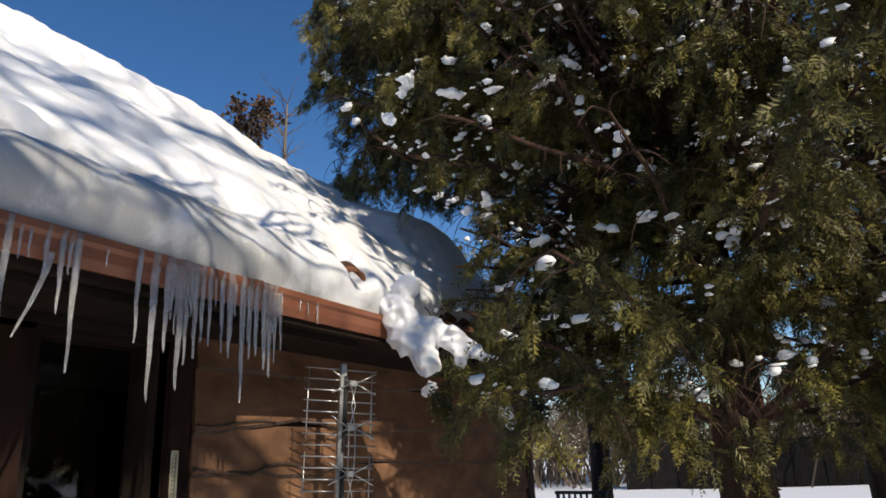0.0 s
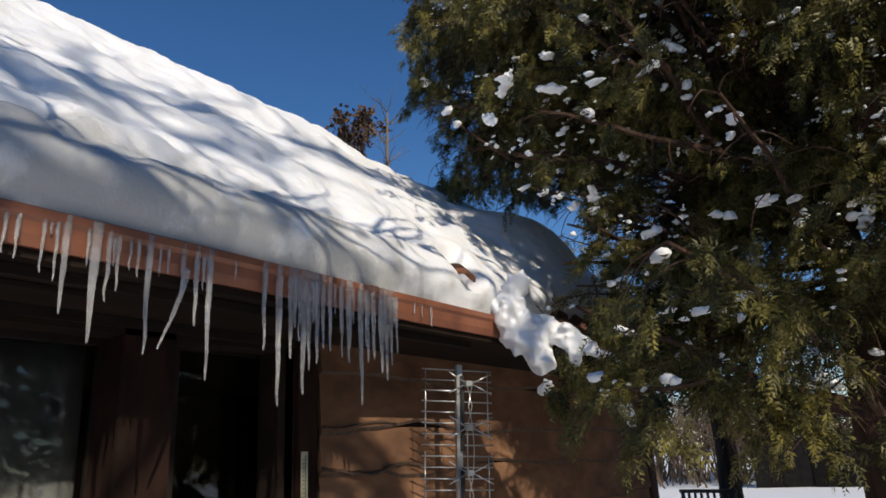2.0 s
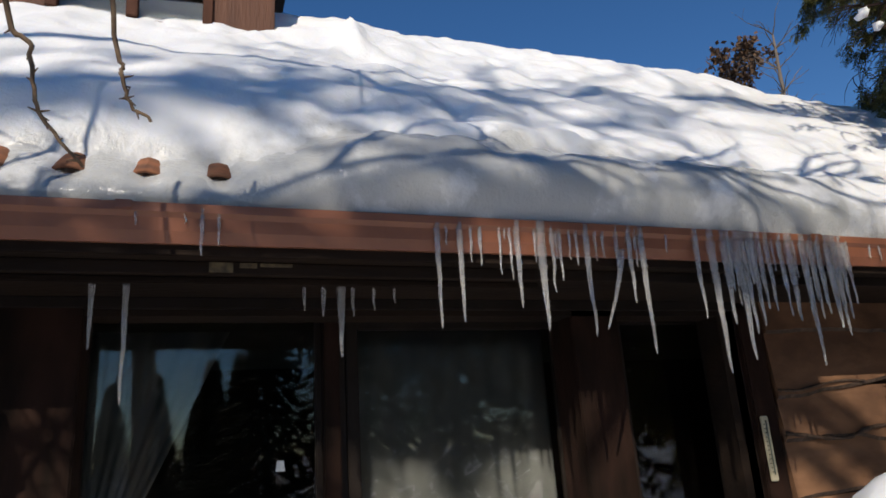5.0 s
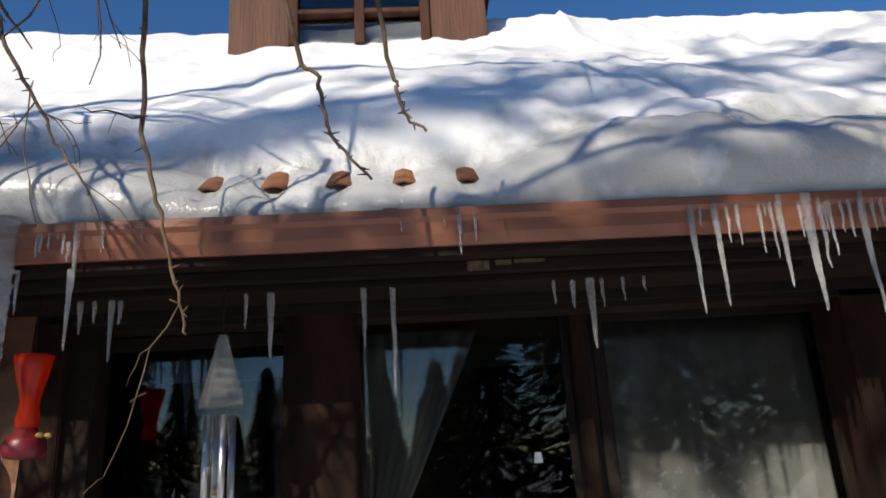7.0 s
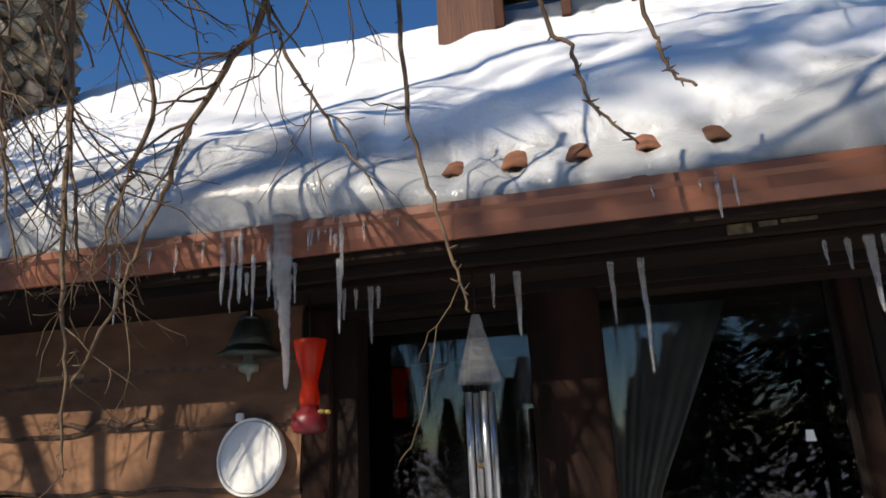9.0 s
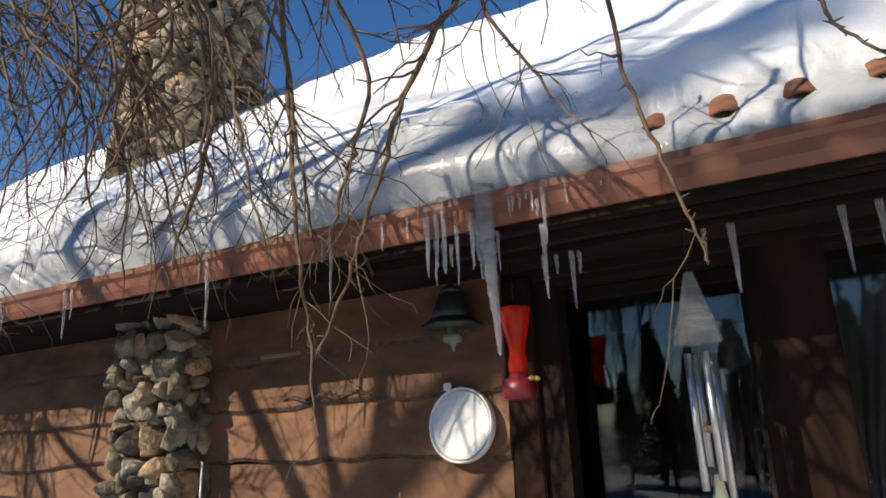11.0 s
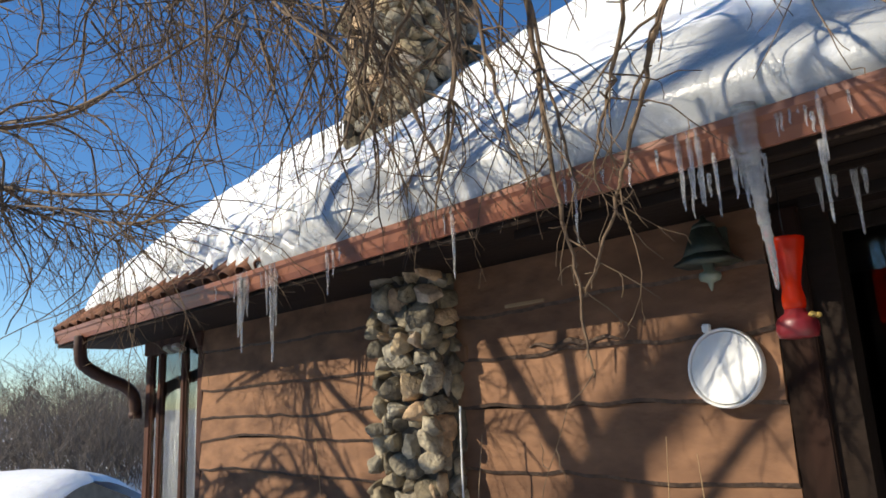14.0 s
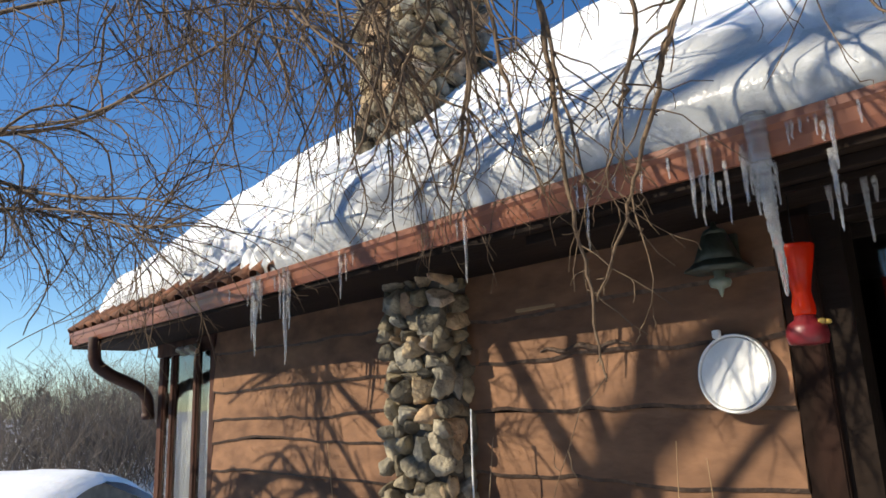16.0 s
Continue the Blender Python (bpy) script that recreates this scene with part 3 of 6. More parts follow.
def build_dormer():
    X, A, B = -3.80, -1.29, 0.27
    d = empty("dormer", (X, -0.5, 3.5))

    def p(name, x0, x1, y0, y1, z0, z1, mat, par=d, bev=0.004):
        return boxed(name, x0 - (X if par is d else 0), x1 - (X if par is d else 0), y0 + (0.5 if par is d else 0), y1 + (0.5 if par is d else 0), z0 - (3.5 if par is d else 0), z1 - (3.5 if par is d else 0), mat, par, bev)

    w0, w1 = -0.93, -0.08
    p("front_panel", X - 0.06, X, A, w0, 3.4, 5.05, M_DORMER)
    p("front_panel", X - 0.06, X, w1, B, 3.4, 5.05, M_DORMER)
    p("sill_panel", X - 0.06, X, w0, w1, 3.4, 3.93, M_DORMER)
    p("head_panel", X - 0.06, X, w0, w1, 4.85, 5.05, M_DORMER)
    p("cheek", -5.0, X - 0.06, A, A + 0.06, 3.4, 5.05, M_DORMER)
    p("cheek", -5.0, X - 0.06, B - 0.06, B, 3.4, 5.05, M_DORMER)
    p("roof_panel", -5.2, X + 0.25, A - 0.2, B + 0.2, 5.05, 5.13, M_DARK)
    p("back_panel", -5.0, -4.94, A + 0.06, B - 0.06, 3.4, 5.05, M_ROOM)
    win = p("window", X - 0.045, X - 0.03, w0 + 0.05, w1 - 0.05, 4.11, 4.80, M_GLASS)
    fr = M_TRIM
    for y0, y1 in ((w0, w0 + 0.055), (w1 - 0.055, w1), (-0.535, -0.475)):
        p("window_frame", X - 0.05, X + 0.022, y0, y1, 3.93, 4.85, fr)
    p("window_frame", X - 0.05, X + 0.022, w0 + 0.057, -0.537, 4.14, 4.175, fr)
    p("window_frame", X - 0.05, X + 0.022, -0.473, w1 - 0.057, 4.14, 4.175, fr)
    p("lower_pane", X - 0.042, X - 0.030, w0 + 0.057, w1 - 0.057, 3.93, 4.105, M_GLASS)
    tagged(d, "brown wooden roof dormer with a divided window", "dormer")


build_dormer()


# ---- glazed doors under the eave ----
def glazed_panel(name, y0, y1, z_top, st=0.055, mat=M_FRAME, x=WX - 0.24, label=""):
    d = empty(name, (x, (y0 + y1) / 2, 0))
    h = (y1 - y0) / 2
    for s in (-1, 1):
        boxed("stile", -0.02, 0.025, min(s * h, s * (h - st)), max(s * h, s * (h - st)), 0.05, z_top, mat, d, 0.005)
    boxed("top_rail", -0.02, 0.025, -h + st + 0.001, h - st - 0.001, z_top - 0.06, z_top, mat, d, 0.005)
    boxed("bottom_rail", -0.02, 0.025, -h + st + 0.001, h - st - 0.001, 0.05, 0.2, mat, d, 0.005)
    pane = boxed("pane", -0.004, 0.004, -h + st, h - st, 0.2, z_top - 0.06, M_GLASS, d)
    pane.visible_shadow = False
    return tagged(d, label or "dark framed glazed door panel under the eave", "door", kind="structure")


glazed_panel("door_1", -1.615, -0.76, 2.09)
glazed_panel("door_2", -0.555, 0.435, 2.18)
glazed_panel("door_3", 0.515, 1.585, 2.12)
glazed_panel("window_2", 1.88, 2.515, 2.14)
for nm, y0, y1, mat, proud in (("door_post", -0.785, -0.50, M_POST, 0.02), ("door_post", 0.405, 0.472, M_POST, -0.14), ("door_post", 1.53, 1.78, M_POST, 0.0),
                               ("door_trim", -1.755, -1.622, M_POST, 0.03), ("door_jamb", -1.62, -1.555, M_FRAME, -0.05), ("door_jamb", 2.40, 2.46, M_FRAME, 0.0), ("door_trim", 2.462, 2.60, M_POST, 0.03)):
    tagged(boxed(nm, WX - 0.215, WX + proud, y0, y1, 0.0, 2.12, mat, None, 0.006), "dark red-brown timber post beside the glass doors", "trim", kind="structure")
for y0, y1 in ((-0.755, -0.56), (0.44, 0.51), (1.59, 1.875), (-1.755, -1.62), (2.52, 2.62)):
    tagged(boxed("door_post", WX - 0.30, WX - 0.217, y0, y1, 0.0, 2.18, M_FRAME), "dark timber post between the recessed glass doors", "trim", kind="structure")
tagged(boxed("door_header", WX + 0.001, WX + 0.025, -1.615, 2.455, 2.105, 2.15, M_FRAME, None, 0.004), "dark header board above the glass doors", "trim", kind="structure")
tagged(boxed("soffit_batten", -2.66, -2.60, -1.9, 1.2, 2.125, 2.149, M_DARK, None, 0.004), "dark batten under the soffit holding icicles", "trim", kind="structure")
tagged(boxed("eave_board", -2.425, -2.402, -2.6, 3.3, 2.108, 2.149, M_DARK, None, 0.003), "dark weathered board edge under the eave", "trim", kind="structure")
for y0, y1, z0 in ((-0.075, 0.0, 2.112), (0.02, 0.075, 2.128), (0.085, 0.19, 2.133)):
    tagged(boxed("bare_patch", -2.4015, -2.397, y0, y1, z0, 2.146, M_WORN, None, 0.0015), "patch of bare yellow wood under the eave", "trim", kind="structure")


# curtains inside
def curtain(y0, y1, y0b, y1b, label, seed):
    V, F, n = [], [], 70
    for j in range(14):
        f = j / 13
        z = 2.08 - f * 2.0
        for i in range(n):
            u = i / (n - 1)
            q = min(1, f * 2.4)
            a, b = y0 + (y0b - y0) * q, y1 + (y1b - y1) * q
            V.append((WX - 0.36 + 0.005 * math.sin(u * 47 + seed) + 0.006 * math.sin(u * 19 + f * 2), a + (b - a) * u, z))
    for j in range(13):
        for i in range(n - 1):
            a = j * n + i
            F.append((a, a + 1, a + n + 1, a + n))
    ob = raw("curtain", V, F, M_CURTAIN, None, True)
    md = ob.modifiers.new("thick", "SOLIDIFY")
    md.thickness = 0.003
    tagged(ob, label, "curtain")


curtain(-0.52, 0.03, -0.52, -0.36, "pale curtain drawn aside behind the glass door", 0)
curtain(0.56, 1.55, 0.56, 1.55, "closed grey-white curtain behind the glass door", 2)


# ---- far corner window ----
def build_far_window():
    w = empty("window_1", (WX, -7.03, 0))
    for y0, y1 in ((-7.63, -7.53), (-7.37, -7.31), (-6.89, -6.83), (-6.57, -6.47)):
        boxed("window_frame", -0.05, 0.022, y0 + 7.03, y1 + 7.03, 0.3, 2.02, M_TRIM, w, 0.005)
    boxed("window_head", -0.10, 0.045, -0.61, 0.57, 2.022, 2.15, M_TRIM, w, 0.008)
    boxed("window_sill", -0.10, 0.06, -0.61, 0.57, 0.24, 0.298, M_TRIM, w, 0.008)
    for y0, y1 in ((-7.528, -7.372), (-7.308, -6.892), (-6.828, -6.572)):
        boxed("inner_frame", -0.03, 0.008, y0 + 7.03, y0 + 7.05, 0.3, 2.018, M_TRIM, w, 0.004)
        boxed("inner_frame", -0.03, 0.008, y1 + 7.01, y1 + 7.03, 0.3, 2.018, M_TRIM, w, 0.004)
        boxed("pane", -0.012, -0.006, y0 + 7.052, y1 + 7.008, 0.3, 2.018, M_GLASS, w).visible_shadow = False
    tagged(w, "tall narrow brown framed corner window with two panes", "window", kind="structure")
    wall_piece("wall_east_d", Y0, -6.47, -0.2, 0.3)
    wall_piece("wall_east_e", Y0, -6.47, 2.16, 2.36)
    folds = [(WX - 0.07 + 0.010 * math.sin(i * 0.9), Y0 + 0.2 + 0.0186 * i, z) for z in (0.3, 2.1) for i in range(50)]
    cloth = raw("curtain", folds, [(i, i + 1, i + 51, i + 50) for i in range(49)], M_CURTAIN, None, True)
    cloth.modifiers.new("thick", "SOLIDIFY").thickness = 0.003
    tagged(cloth, "pale closed curtain behind the corner window", "curtain")


build_far_window()


# ---- icicles ----
def icicle(name, x, y, z, length, r, seed, lean=0.0, label="", group="icicles along the gutter"):
    rng = random.Random(seed)
    n = max(8, int(length / 0.009))
    pts, rad = [], []
    for i in range(n + 1):
        t = i / n
        pts.append(Vector((x + 0.006 * noise.noise((t * 4, seed, 0)) * t, y + lean * t ** 1.3 + 0.008 * noise.noise((t * 3, seed, 5)) * t, z - t * length)))
        rr = r * (0.45 * (1 - t) ** 0.35 + 0.55 * (1 - t) ** 1.3) * (1 + 0.30 * noise.noise((t * length * 38, seed, 3)) + 0.13 * math.sin(t * length * 260 + seed)) + 0.002
        rad.append(rr * (0.35 + 0.65 * min(1, t * 12)) if t < 0.08 and length < 0.12 else rr)
    V, F = [], []
    tube_data(V, F, pts, rad, 8)
    ob = raw(name, V, F, M_ICE, None, True)
    tagged(ob, label or "clear rippled icicle hanging from the gutter lip", "icicle", group)
    return ob


LIP = -2.286
# y, length, radius
ICE_NORTH = [(0.666, 0.39, 0.011), (0.70, 0.10, 0.006), (0.749, 0.37, 0.012), (0.79, 0.16, 0.006), (0.90, 0.20, 0.006), (0.968, 0.32, 0.013), (0.94, 0.22, 0.006),
             (1.063, 0.40, 0.020), (1.107, 0.26, 0.009), (1.139, 0.22, 0.008), (1.181, 0.14, 0.006), (1.25, 0.42, 0.013), (1.29, 0.14, 0.006), (1.322, 0.13, 0.006),
             (1.38, 0.20, 0.010), (1.436, 0.30, 0.012), (1.465, 0.16, 0.008), (1.491, 0.49, 0.014), (1.606, 0.10, 0.005)]
ICE_CLUSTER = [(1.743, 0.36, 0.012), (1.816, 0.57, 0.018), (1.878, 0.38, 0.017), (1.90, 0.25, 0.012), (1.945, 0.52, 0.020), (1.975, 0.42, 0.014), (2.02, 0.39, 0.016), (2.055, 0.32, 0.014), (2.095, 0.33, 0.012),
               (2.126, 0.16, 0.006), (2.21, 0.37, 0.020), (2.285, 0.55, 0.016), (2.33, 0.36, 0.014), (2.37, 0.34, 0.013), (2.42, 0.40, 0.020), (2.455, 0.43, 0.016), (2.49, 0.36, 0.012), (2.53, 0.30, 0.009),
               (2.669, 0.09, 0.005), (2.728, 0.10, 0.005), (2.80, 0.14, 0.006)]
ICE_SOUTH = [(-0.10, 0.16, 0.008), (-0.15, 0.06, 0.005), (-0.05, 0.13, 0.006), (-0.29, 0.07, 0.005), (-1.24, 0.10, 0.006), (-1.32, 0.22, 0.010), (-1.36, 0.10, 0.005), (-1.405, 0.08, 0.005), (-1.56, 0.31, 0.014),
             (-1.70, 0.27, 0.011), (-1.73, 0.24, 0.010), (-1.77, 0.27, 0.012), (-1.85, 0.11, 0.006), (-1.96, 0.14, 0.007), (-2.20, 0.30, 0.009), (-2.24, 0.14, 0.008), (-2.85, 0.33, 0.011), (-2.90, 0.12, 0.006),
             (-3.68, 0.10, 0.006), (-3.79, 0.27, 0.012), (-3.74, 0.18, 0.008), (-5.03, 0.13, 0.007)]
ICE_FAR = [(-4.30, 0.38, 0.013), (-4.34, 0.58, 0.022), (-4.40, 0.30, 0.011), (-4.62, 0.28, 0.012), (-4.69, 0.50, 0.020), (-4.73, 0.40, 0.012)]
seed = 100
rng = random.Random(31)
ICE_CLUSTER += [(1.74 + 0.78 * rng.random(), rng.uniform(0.14, 0.36), rng.uniform(0.005, 0.009)) for _ in range(16)]
ICE_NORTH += [(0.66 + 0.85 * rng.random(), rng.uniform(0.05, 0.18), rng.uniform(0.004, 0.007)) for _ in range(9)]
ICE_SOUTH += [(-2.3 + 1.2 * rng.random(), rng.uniform(0.03, 0.12), rng.uniform(0.004, 0.006)) for _ in range(14)]
ICE_FAR += [(rng.choice((-4.34, -4.69)) + rng.gauss(0, 0.05), rng.uniform(0.12, 0.34), rng.uniform(0.006, 0.011)) for _ in range(8)]
for rows in (ICE_NORTH, ICE_CLUSTER, ICE_SOUTH, ICE_FAR):
    for y, ln, r in rows:
        seed += 1
        icicle("icicle", LIP, y, 2.296, ln, r * 0.95, seed)
icicle("icicle", LIP + 0.006, -1.535, 2.32, 0.60, 0.036, 7, 0.02, "largest icicle, thick and cloudy white, tapering to a point")
icicle("icicle", LIP, 1.40, 2.20, 0.30, 0.010, 9, -0.10, "crooked icicle bent sideways by the wind")
# second row on the batten under the soffit
for k, (y, ln, r) in enumerate([(-0.865, 0.13, 0.008), (-0.775, 0.24, 0.014), (-0.44, 0.22, 0.010), (-0.335, 0.40, 0.010), (0.26, 0.09, 0.007), (0.33, 0.11, 0.010), (0.395, 0.26, 0.016), (0.44, 0.11, 0.007), (0.52, 0.09, 0.006),
                                (0.60, 0.06, 0.006), (-1.45, 0.12, 0.010), (-1.34, 0.22, 0.010), (-1.31, 0.09, 0.010), (-1.40, 0.08, 0.008)]):
    icicle("icicle", -2.63, y, 2.125, ln, r, 300 + k, 0.0, "small clear icicle hanging under the soffit batten", "icicles under the soffit")
rng = random.Random(12)
for k in range(12):
    y = -1.72 + rng.uniform(-0.05, 0.42)
    icicle("icicle", LIP - rng.uniform(0.0, 0.05), y, 2.16 + rng.uniform(-0.02, 0.1), rng.uniform(0.05, 0.26), rng.uniform(0.004, 0.009), 400 + k)


# ---- things under the eave ----
def lathe(name, prof, mat, parent, sides=20):
    """A turned shape from (radius, height) pairs."""
    V, F = [], []
    for r, z in prof:
        for k in range(sides):
            a = 2 * math.pi * k / sides
            V.append((r * math.cos(a), r * math.sin(a), z))
    for i in range(len(prof) - 1):
        for k in range(sides):
            a, b = i * sides + k, i * sides + (k + 1) % sides
            F.append((a, b, b + sides, a + sides))
    F += [tuple(reversed(range(sides))), tuple((len(prof) - 1) * sides + k for k in range(sides))]
    return raw(name, V, F, mat, parent, True)


M_REDGLASS = glass_material("red_glass", (0.90, 0.075, 0.020), 0.06, 1.45, 0.0, 0.4)
rn, rl = M_REDGLASS.node_tree.nodes, M_REDGLASS.node_tree.links
through_light, blend = rn.new("ShaderNodeBsdfTranslucent"), rn.new("ShaderNodeMixShader")
through_light.inputs["Color"].default_value = (0.85, 0.06, 0.012, 1)
blend.inputs["Fac"].default_value = 0.38
rl.new(rn["Principled BSDF"].outputs[0], blend.inputs[1])
rl.new(through_light.outputs[0], blend.inputs[2])
rl.new(blend.outputs[0], rn["Material Output"].inputs["Surface"])
M_REDPLASTIC = material("dark_red_plastic", (0.20, 0.015, 0.02), 0.4, (0.14, 0.01, 0.015), 20, 0.1, 60)
M_YELLOW = material("yellow_plastic", (0.45, 0.32, 0.08), 0.5, (0.35, 0.22, 0.05), 30, 0.1, 60)
M_LANTERN = material("verdigris_metal", (0.10, 0.115, 0.085), 0.5, (0.055, 0.065, 0.05), 14, 0.4, 50, metal=0.4)
M_MILK = material("milky_glass", (0.24, 0.27, 0.20), 0.3, (0.16, 0.18, 0.13), 20, 0.1, 40)
M_DISH = material("white_enamel", (0.86, 0.85, 0.82), 0.65, (0.76, 0.75, 0.72), 12, 0.25, 40)
M_CHIME = glass_material("frosted_acrylic", (0.95, 0.94, 0.90), 0.08, 1.45, 0.7, 0.12)
M_BLACK = material("black_metal", (0.02, 0.02, 0.022), 0.45, (0.012, 0.012, 0.013), 20, 0.2, 60, metal=0.3)
M_FENCE = material("weathered_dark_planks", (0.016, 0.014, 0.013), 0.9, (0.008, 0.007, 0.007), 5, 0.4, 30, rand=0.25, spec=0.1)
M_SHED = material("grey_shed_boards", (0.22, 0.20, 0.175), 0.85, (0.13, 0.12, 0.105), 6, 0.4, 30)
M_SCALE = material("ivory_scale", (0.62, 0.56, 0.40), 0.5, (0.5, 0.44, 0.30), 20, 0.1, 60)


def build_feeder():
    f = empty("hummingbird_feeder", (-2.62, -1.585, 1.60))
    lathe("nectar_bottle", [(0.030, 0.085), (0.037, 0.10), (0.038, 0.125), (0.032, 0.155), (0.031, 0.175), (0.039, 0.22), (0.051, 0.27), (0.061, 0.32), (0.063, 0.335), (0.057, 0.338), (0.02, 0.334)], M_REDGLASS, f, 24)
    lathe("feeding_base", [(0.030, -0.01), (0.062, -0.005), (0.068, 0.02), (0.066, 0.045), (0.058, 0.062), (0.036, 0.078), (0.034, 0.09)], M_REDPLASTIC, f, 24)
    for a in (1.15, 1.95):
        b = bmesh.new()
        bmesh.ops.create_icosphere(b, subdivisions=2, radius=0.014)
        for v in b.verts:
            v.co = Vector((math.cos(a) * 0.066 + v.co.x, math.sin(a) * 0.066 + v.co.y, 0.065 + v.co.z * 0.7))
        part("flower", b, M_YELLOW, f)
    tube("wire", [(0, 0, 0.33), (0.004, 0, 0.42), (0, 0, 0.55)], 0.0022, M_BLACK, f, 6)
    tagged(f, "red glass hummingbird feeder hanging on a wire from the soffit", "bird feeder")


def build_lantern():
    g = empty("wall_lantern", (-2.80, -1.94, 1.84))
    lathe("brim", [(0.135, 0.088), (0.130, 0.098), (0.105, 0.112), (0.094, 0.125)], M_LANTERN, g, 6)
    lathe("lantern_glass", [(0.092, 0.126), (0.078, 0.16), (0.050, 0.235)], M_LANTERN, g, 6)
    lathe("cap", [(0.050, 0.236), (0.040, 0.255), (0.014, 0.268), (0.008, 0.29)], M_LANTERN, g, 6)
    lathe("bulb_glass", [(0.003, -0.02), (0.008, -0.005), (0.012, 0.012), (0.038, 0.022), (0.044, 0.038), (0.040, 0.052), (0.020, 0.06), (0.024, 0.088)], M_MILK, g, 16)
    boxed("back_plate", -0.112, -0.095, -0.05, 0.05, 0.10, 0.25, M_LANTERN, g, 0.005)
    tube("arm", [(-0.10, 0, 0.20), (-0.05, 0, 0.235), (0, 0, 0.25)], 0.009, M_LANTERN, g, 8)
    tagged(g, "weathered green metal wall lantern with a milky glass", "wall lamp")


def build_dish():
    d = empty("round_dial", (-2.885, -1.965, 1.52))
    rot = Matrix.Rotation(radians(90), 4, "Y") @ Matrix.Rotation(radians(0), 4, "Z")
    rim = lathe("rim", [(0.150, -0.022), (0.158, -0.020), (0.158, 0.014), (0.155, 0.018), (0.150, 0.016), (0.148, 0.006), (0.140, -0.022)], M_DISH, d, 48)
    face = lathe("face", [(0.143, 0.004), (0.142, 0.010), (0.09, 0.014), (0.02, 0.016)], M_DISH, d, 48)
    face.data.shade_flat()
    for ob in (rim, face):
        ob.matrix_basis = Matrix.Rotation(radians(-6), 4, "Z") @ Matrix.Rotation(radians(-5), 4, "Y") @ rot
    boxed("hanging_loop", -0.012, 0.012, -0.072, -0.040, 0.145, 0.180, M_DISH, d, 0.004)
    tagged(d, "round white enamelled dial hanging on the board wall", "wall dial")


def build_chime():
    c = empty("wind_chime", (-2.586, -0.93, 1.34))
    V = []
    for h, r in ((0.385, 0.078), (0.40, 0.082), (0.63, 0.010)):
        for k in range(4):
            a = math.pi / 4 + k * math.pi / 2 + 0.5
            V.append((r * math.cos(a), r * math.sin(a), h))
    F = [(3, 2, 1, 0), (8, 9, 10, 11)] + [(i * 4 + k, i * 4 + (k + 1) % 4, i * 4 + 4 + (k + 1) % 4, i * 4 + 4 + k) for i in range(2) for k in range(4)]
    raw("pyramid_top", V, F, M_CHIME, c)
    for k in range(4):
        a = math.pi / 4 + k * math.pi / 2 + 0.5
        e = Vector((0.081 * math.cos(a), 0.081 * math.sin(a), 0.39))
        tube("corner_strip", [e, Vector((0.012 * math.cos(a), 0.012 * math.sin(a), 0.63))], 0.0045, M_CHIME, c, 6)
    for z in (0.435, 0.47, 0.505, 0.54, 0.58):
        r = 0.082 * (0.63 - z) / 0.23 + 0.006
        V, F = [], []
        for k in range(4):
            a = math.pi / 4 + k * math.pi / 2 + 0.5
            b = a + math.pi / 2
            tube_data(V, F, [Vector((r * math.cos(a), r * math.sin(a), z)), Vector((r * math.cos(b), r * math.sin(b), z))], [0.004, 0.004], 5)
        raw("band", V, F, M_CHIME, c)
    for k, ln in enumerate((0.40, 0.46, 0.36, 0.43)):
        a = 0.5 + k * math.pi / 2
        x, y = 0.042 * math.cos(a), 0.042 * math.sin(a)
        chime_tube = tube("chime_tube", [(x, y, 0.355), (x, y, 0.355 - ln)], 0.0125, M_METAL, c, 14)
        tube("cord", [(x, y, 0.39), (x, y, 0.352)], 0.0015, M_BLACK, chime_tube, 4)
    lathe("clapper", [(0.004, 0.10), (0.022, 0.105), (0.022, 0.12), (0.004, 0.125)], M_BARE, c, 14)
    tube("cord", [(0, 0, 0.38), (0, 0, -0.05)], 0.0014, M_BLACK, c, 4)
    tube("hanger", [(0, 0, 0.63), (0.002, 0, 0.80)], 0.0015, M_BLACK, c, 4)
    b = bmesh.new()
    bmesh.ops.create_cone(b, segments=18, radius1=0.028, radius2=0.010, depth=0.085, cap_ends=True)
    for v in b.verts:
        v.co = Vector((v.co.x * 0.25, v.co.y, v.co.z - 0.07))
    part("wind_sail", b, M_MILK, c)
    tagged(c, "wind chime with a clear pyramid top and silver tubes", "wind chime")


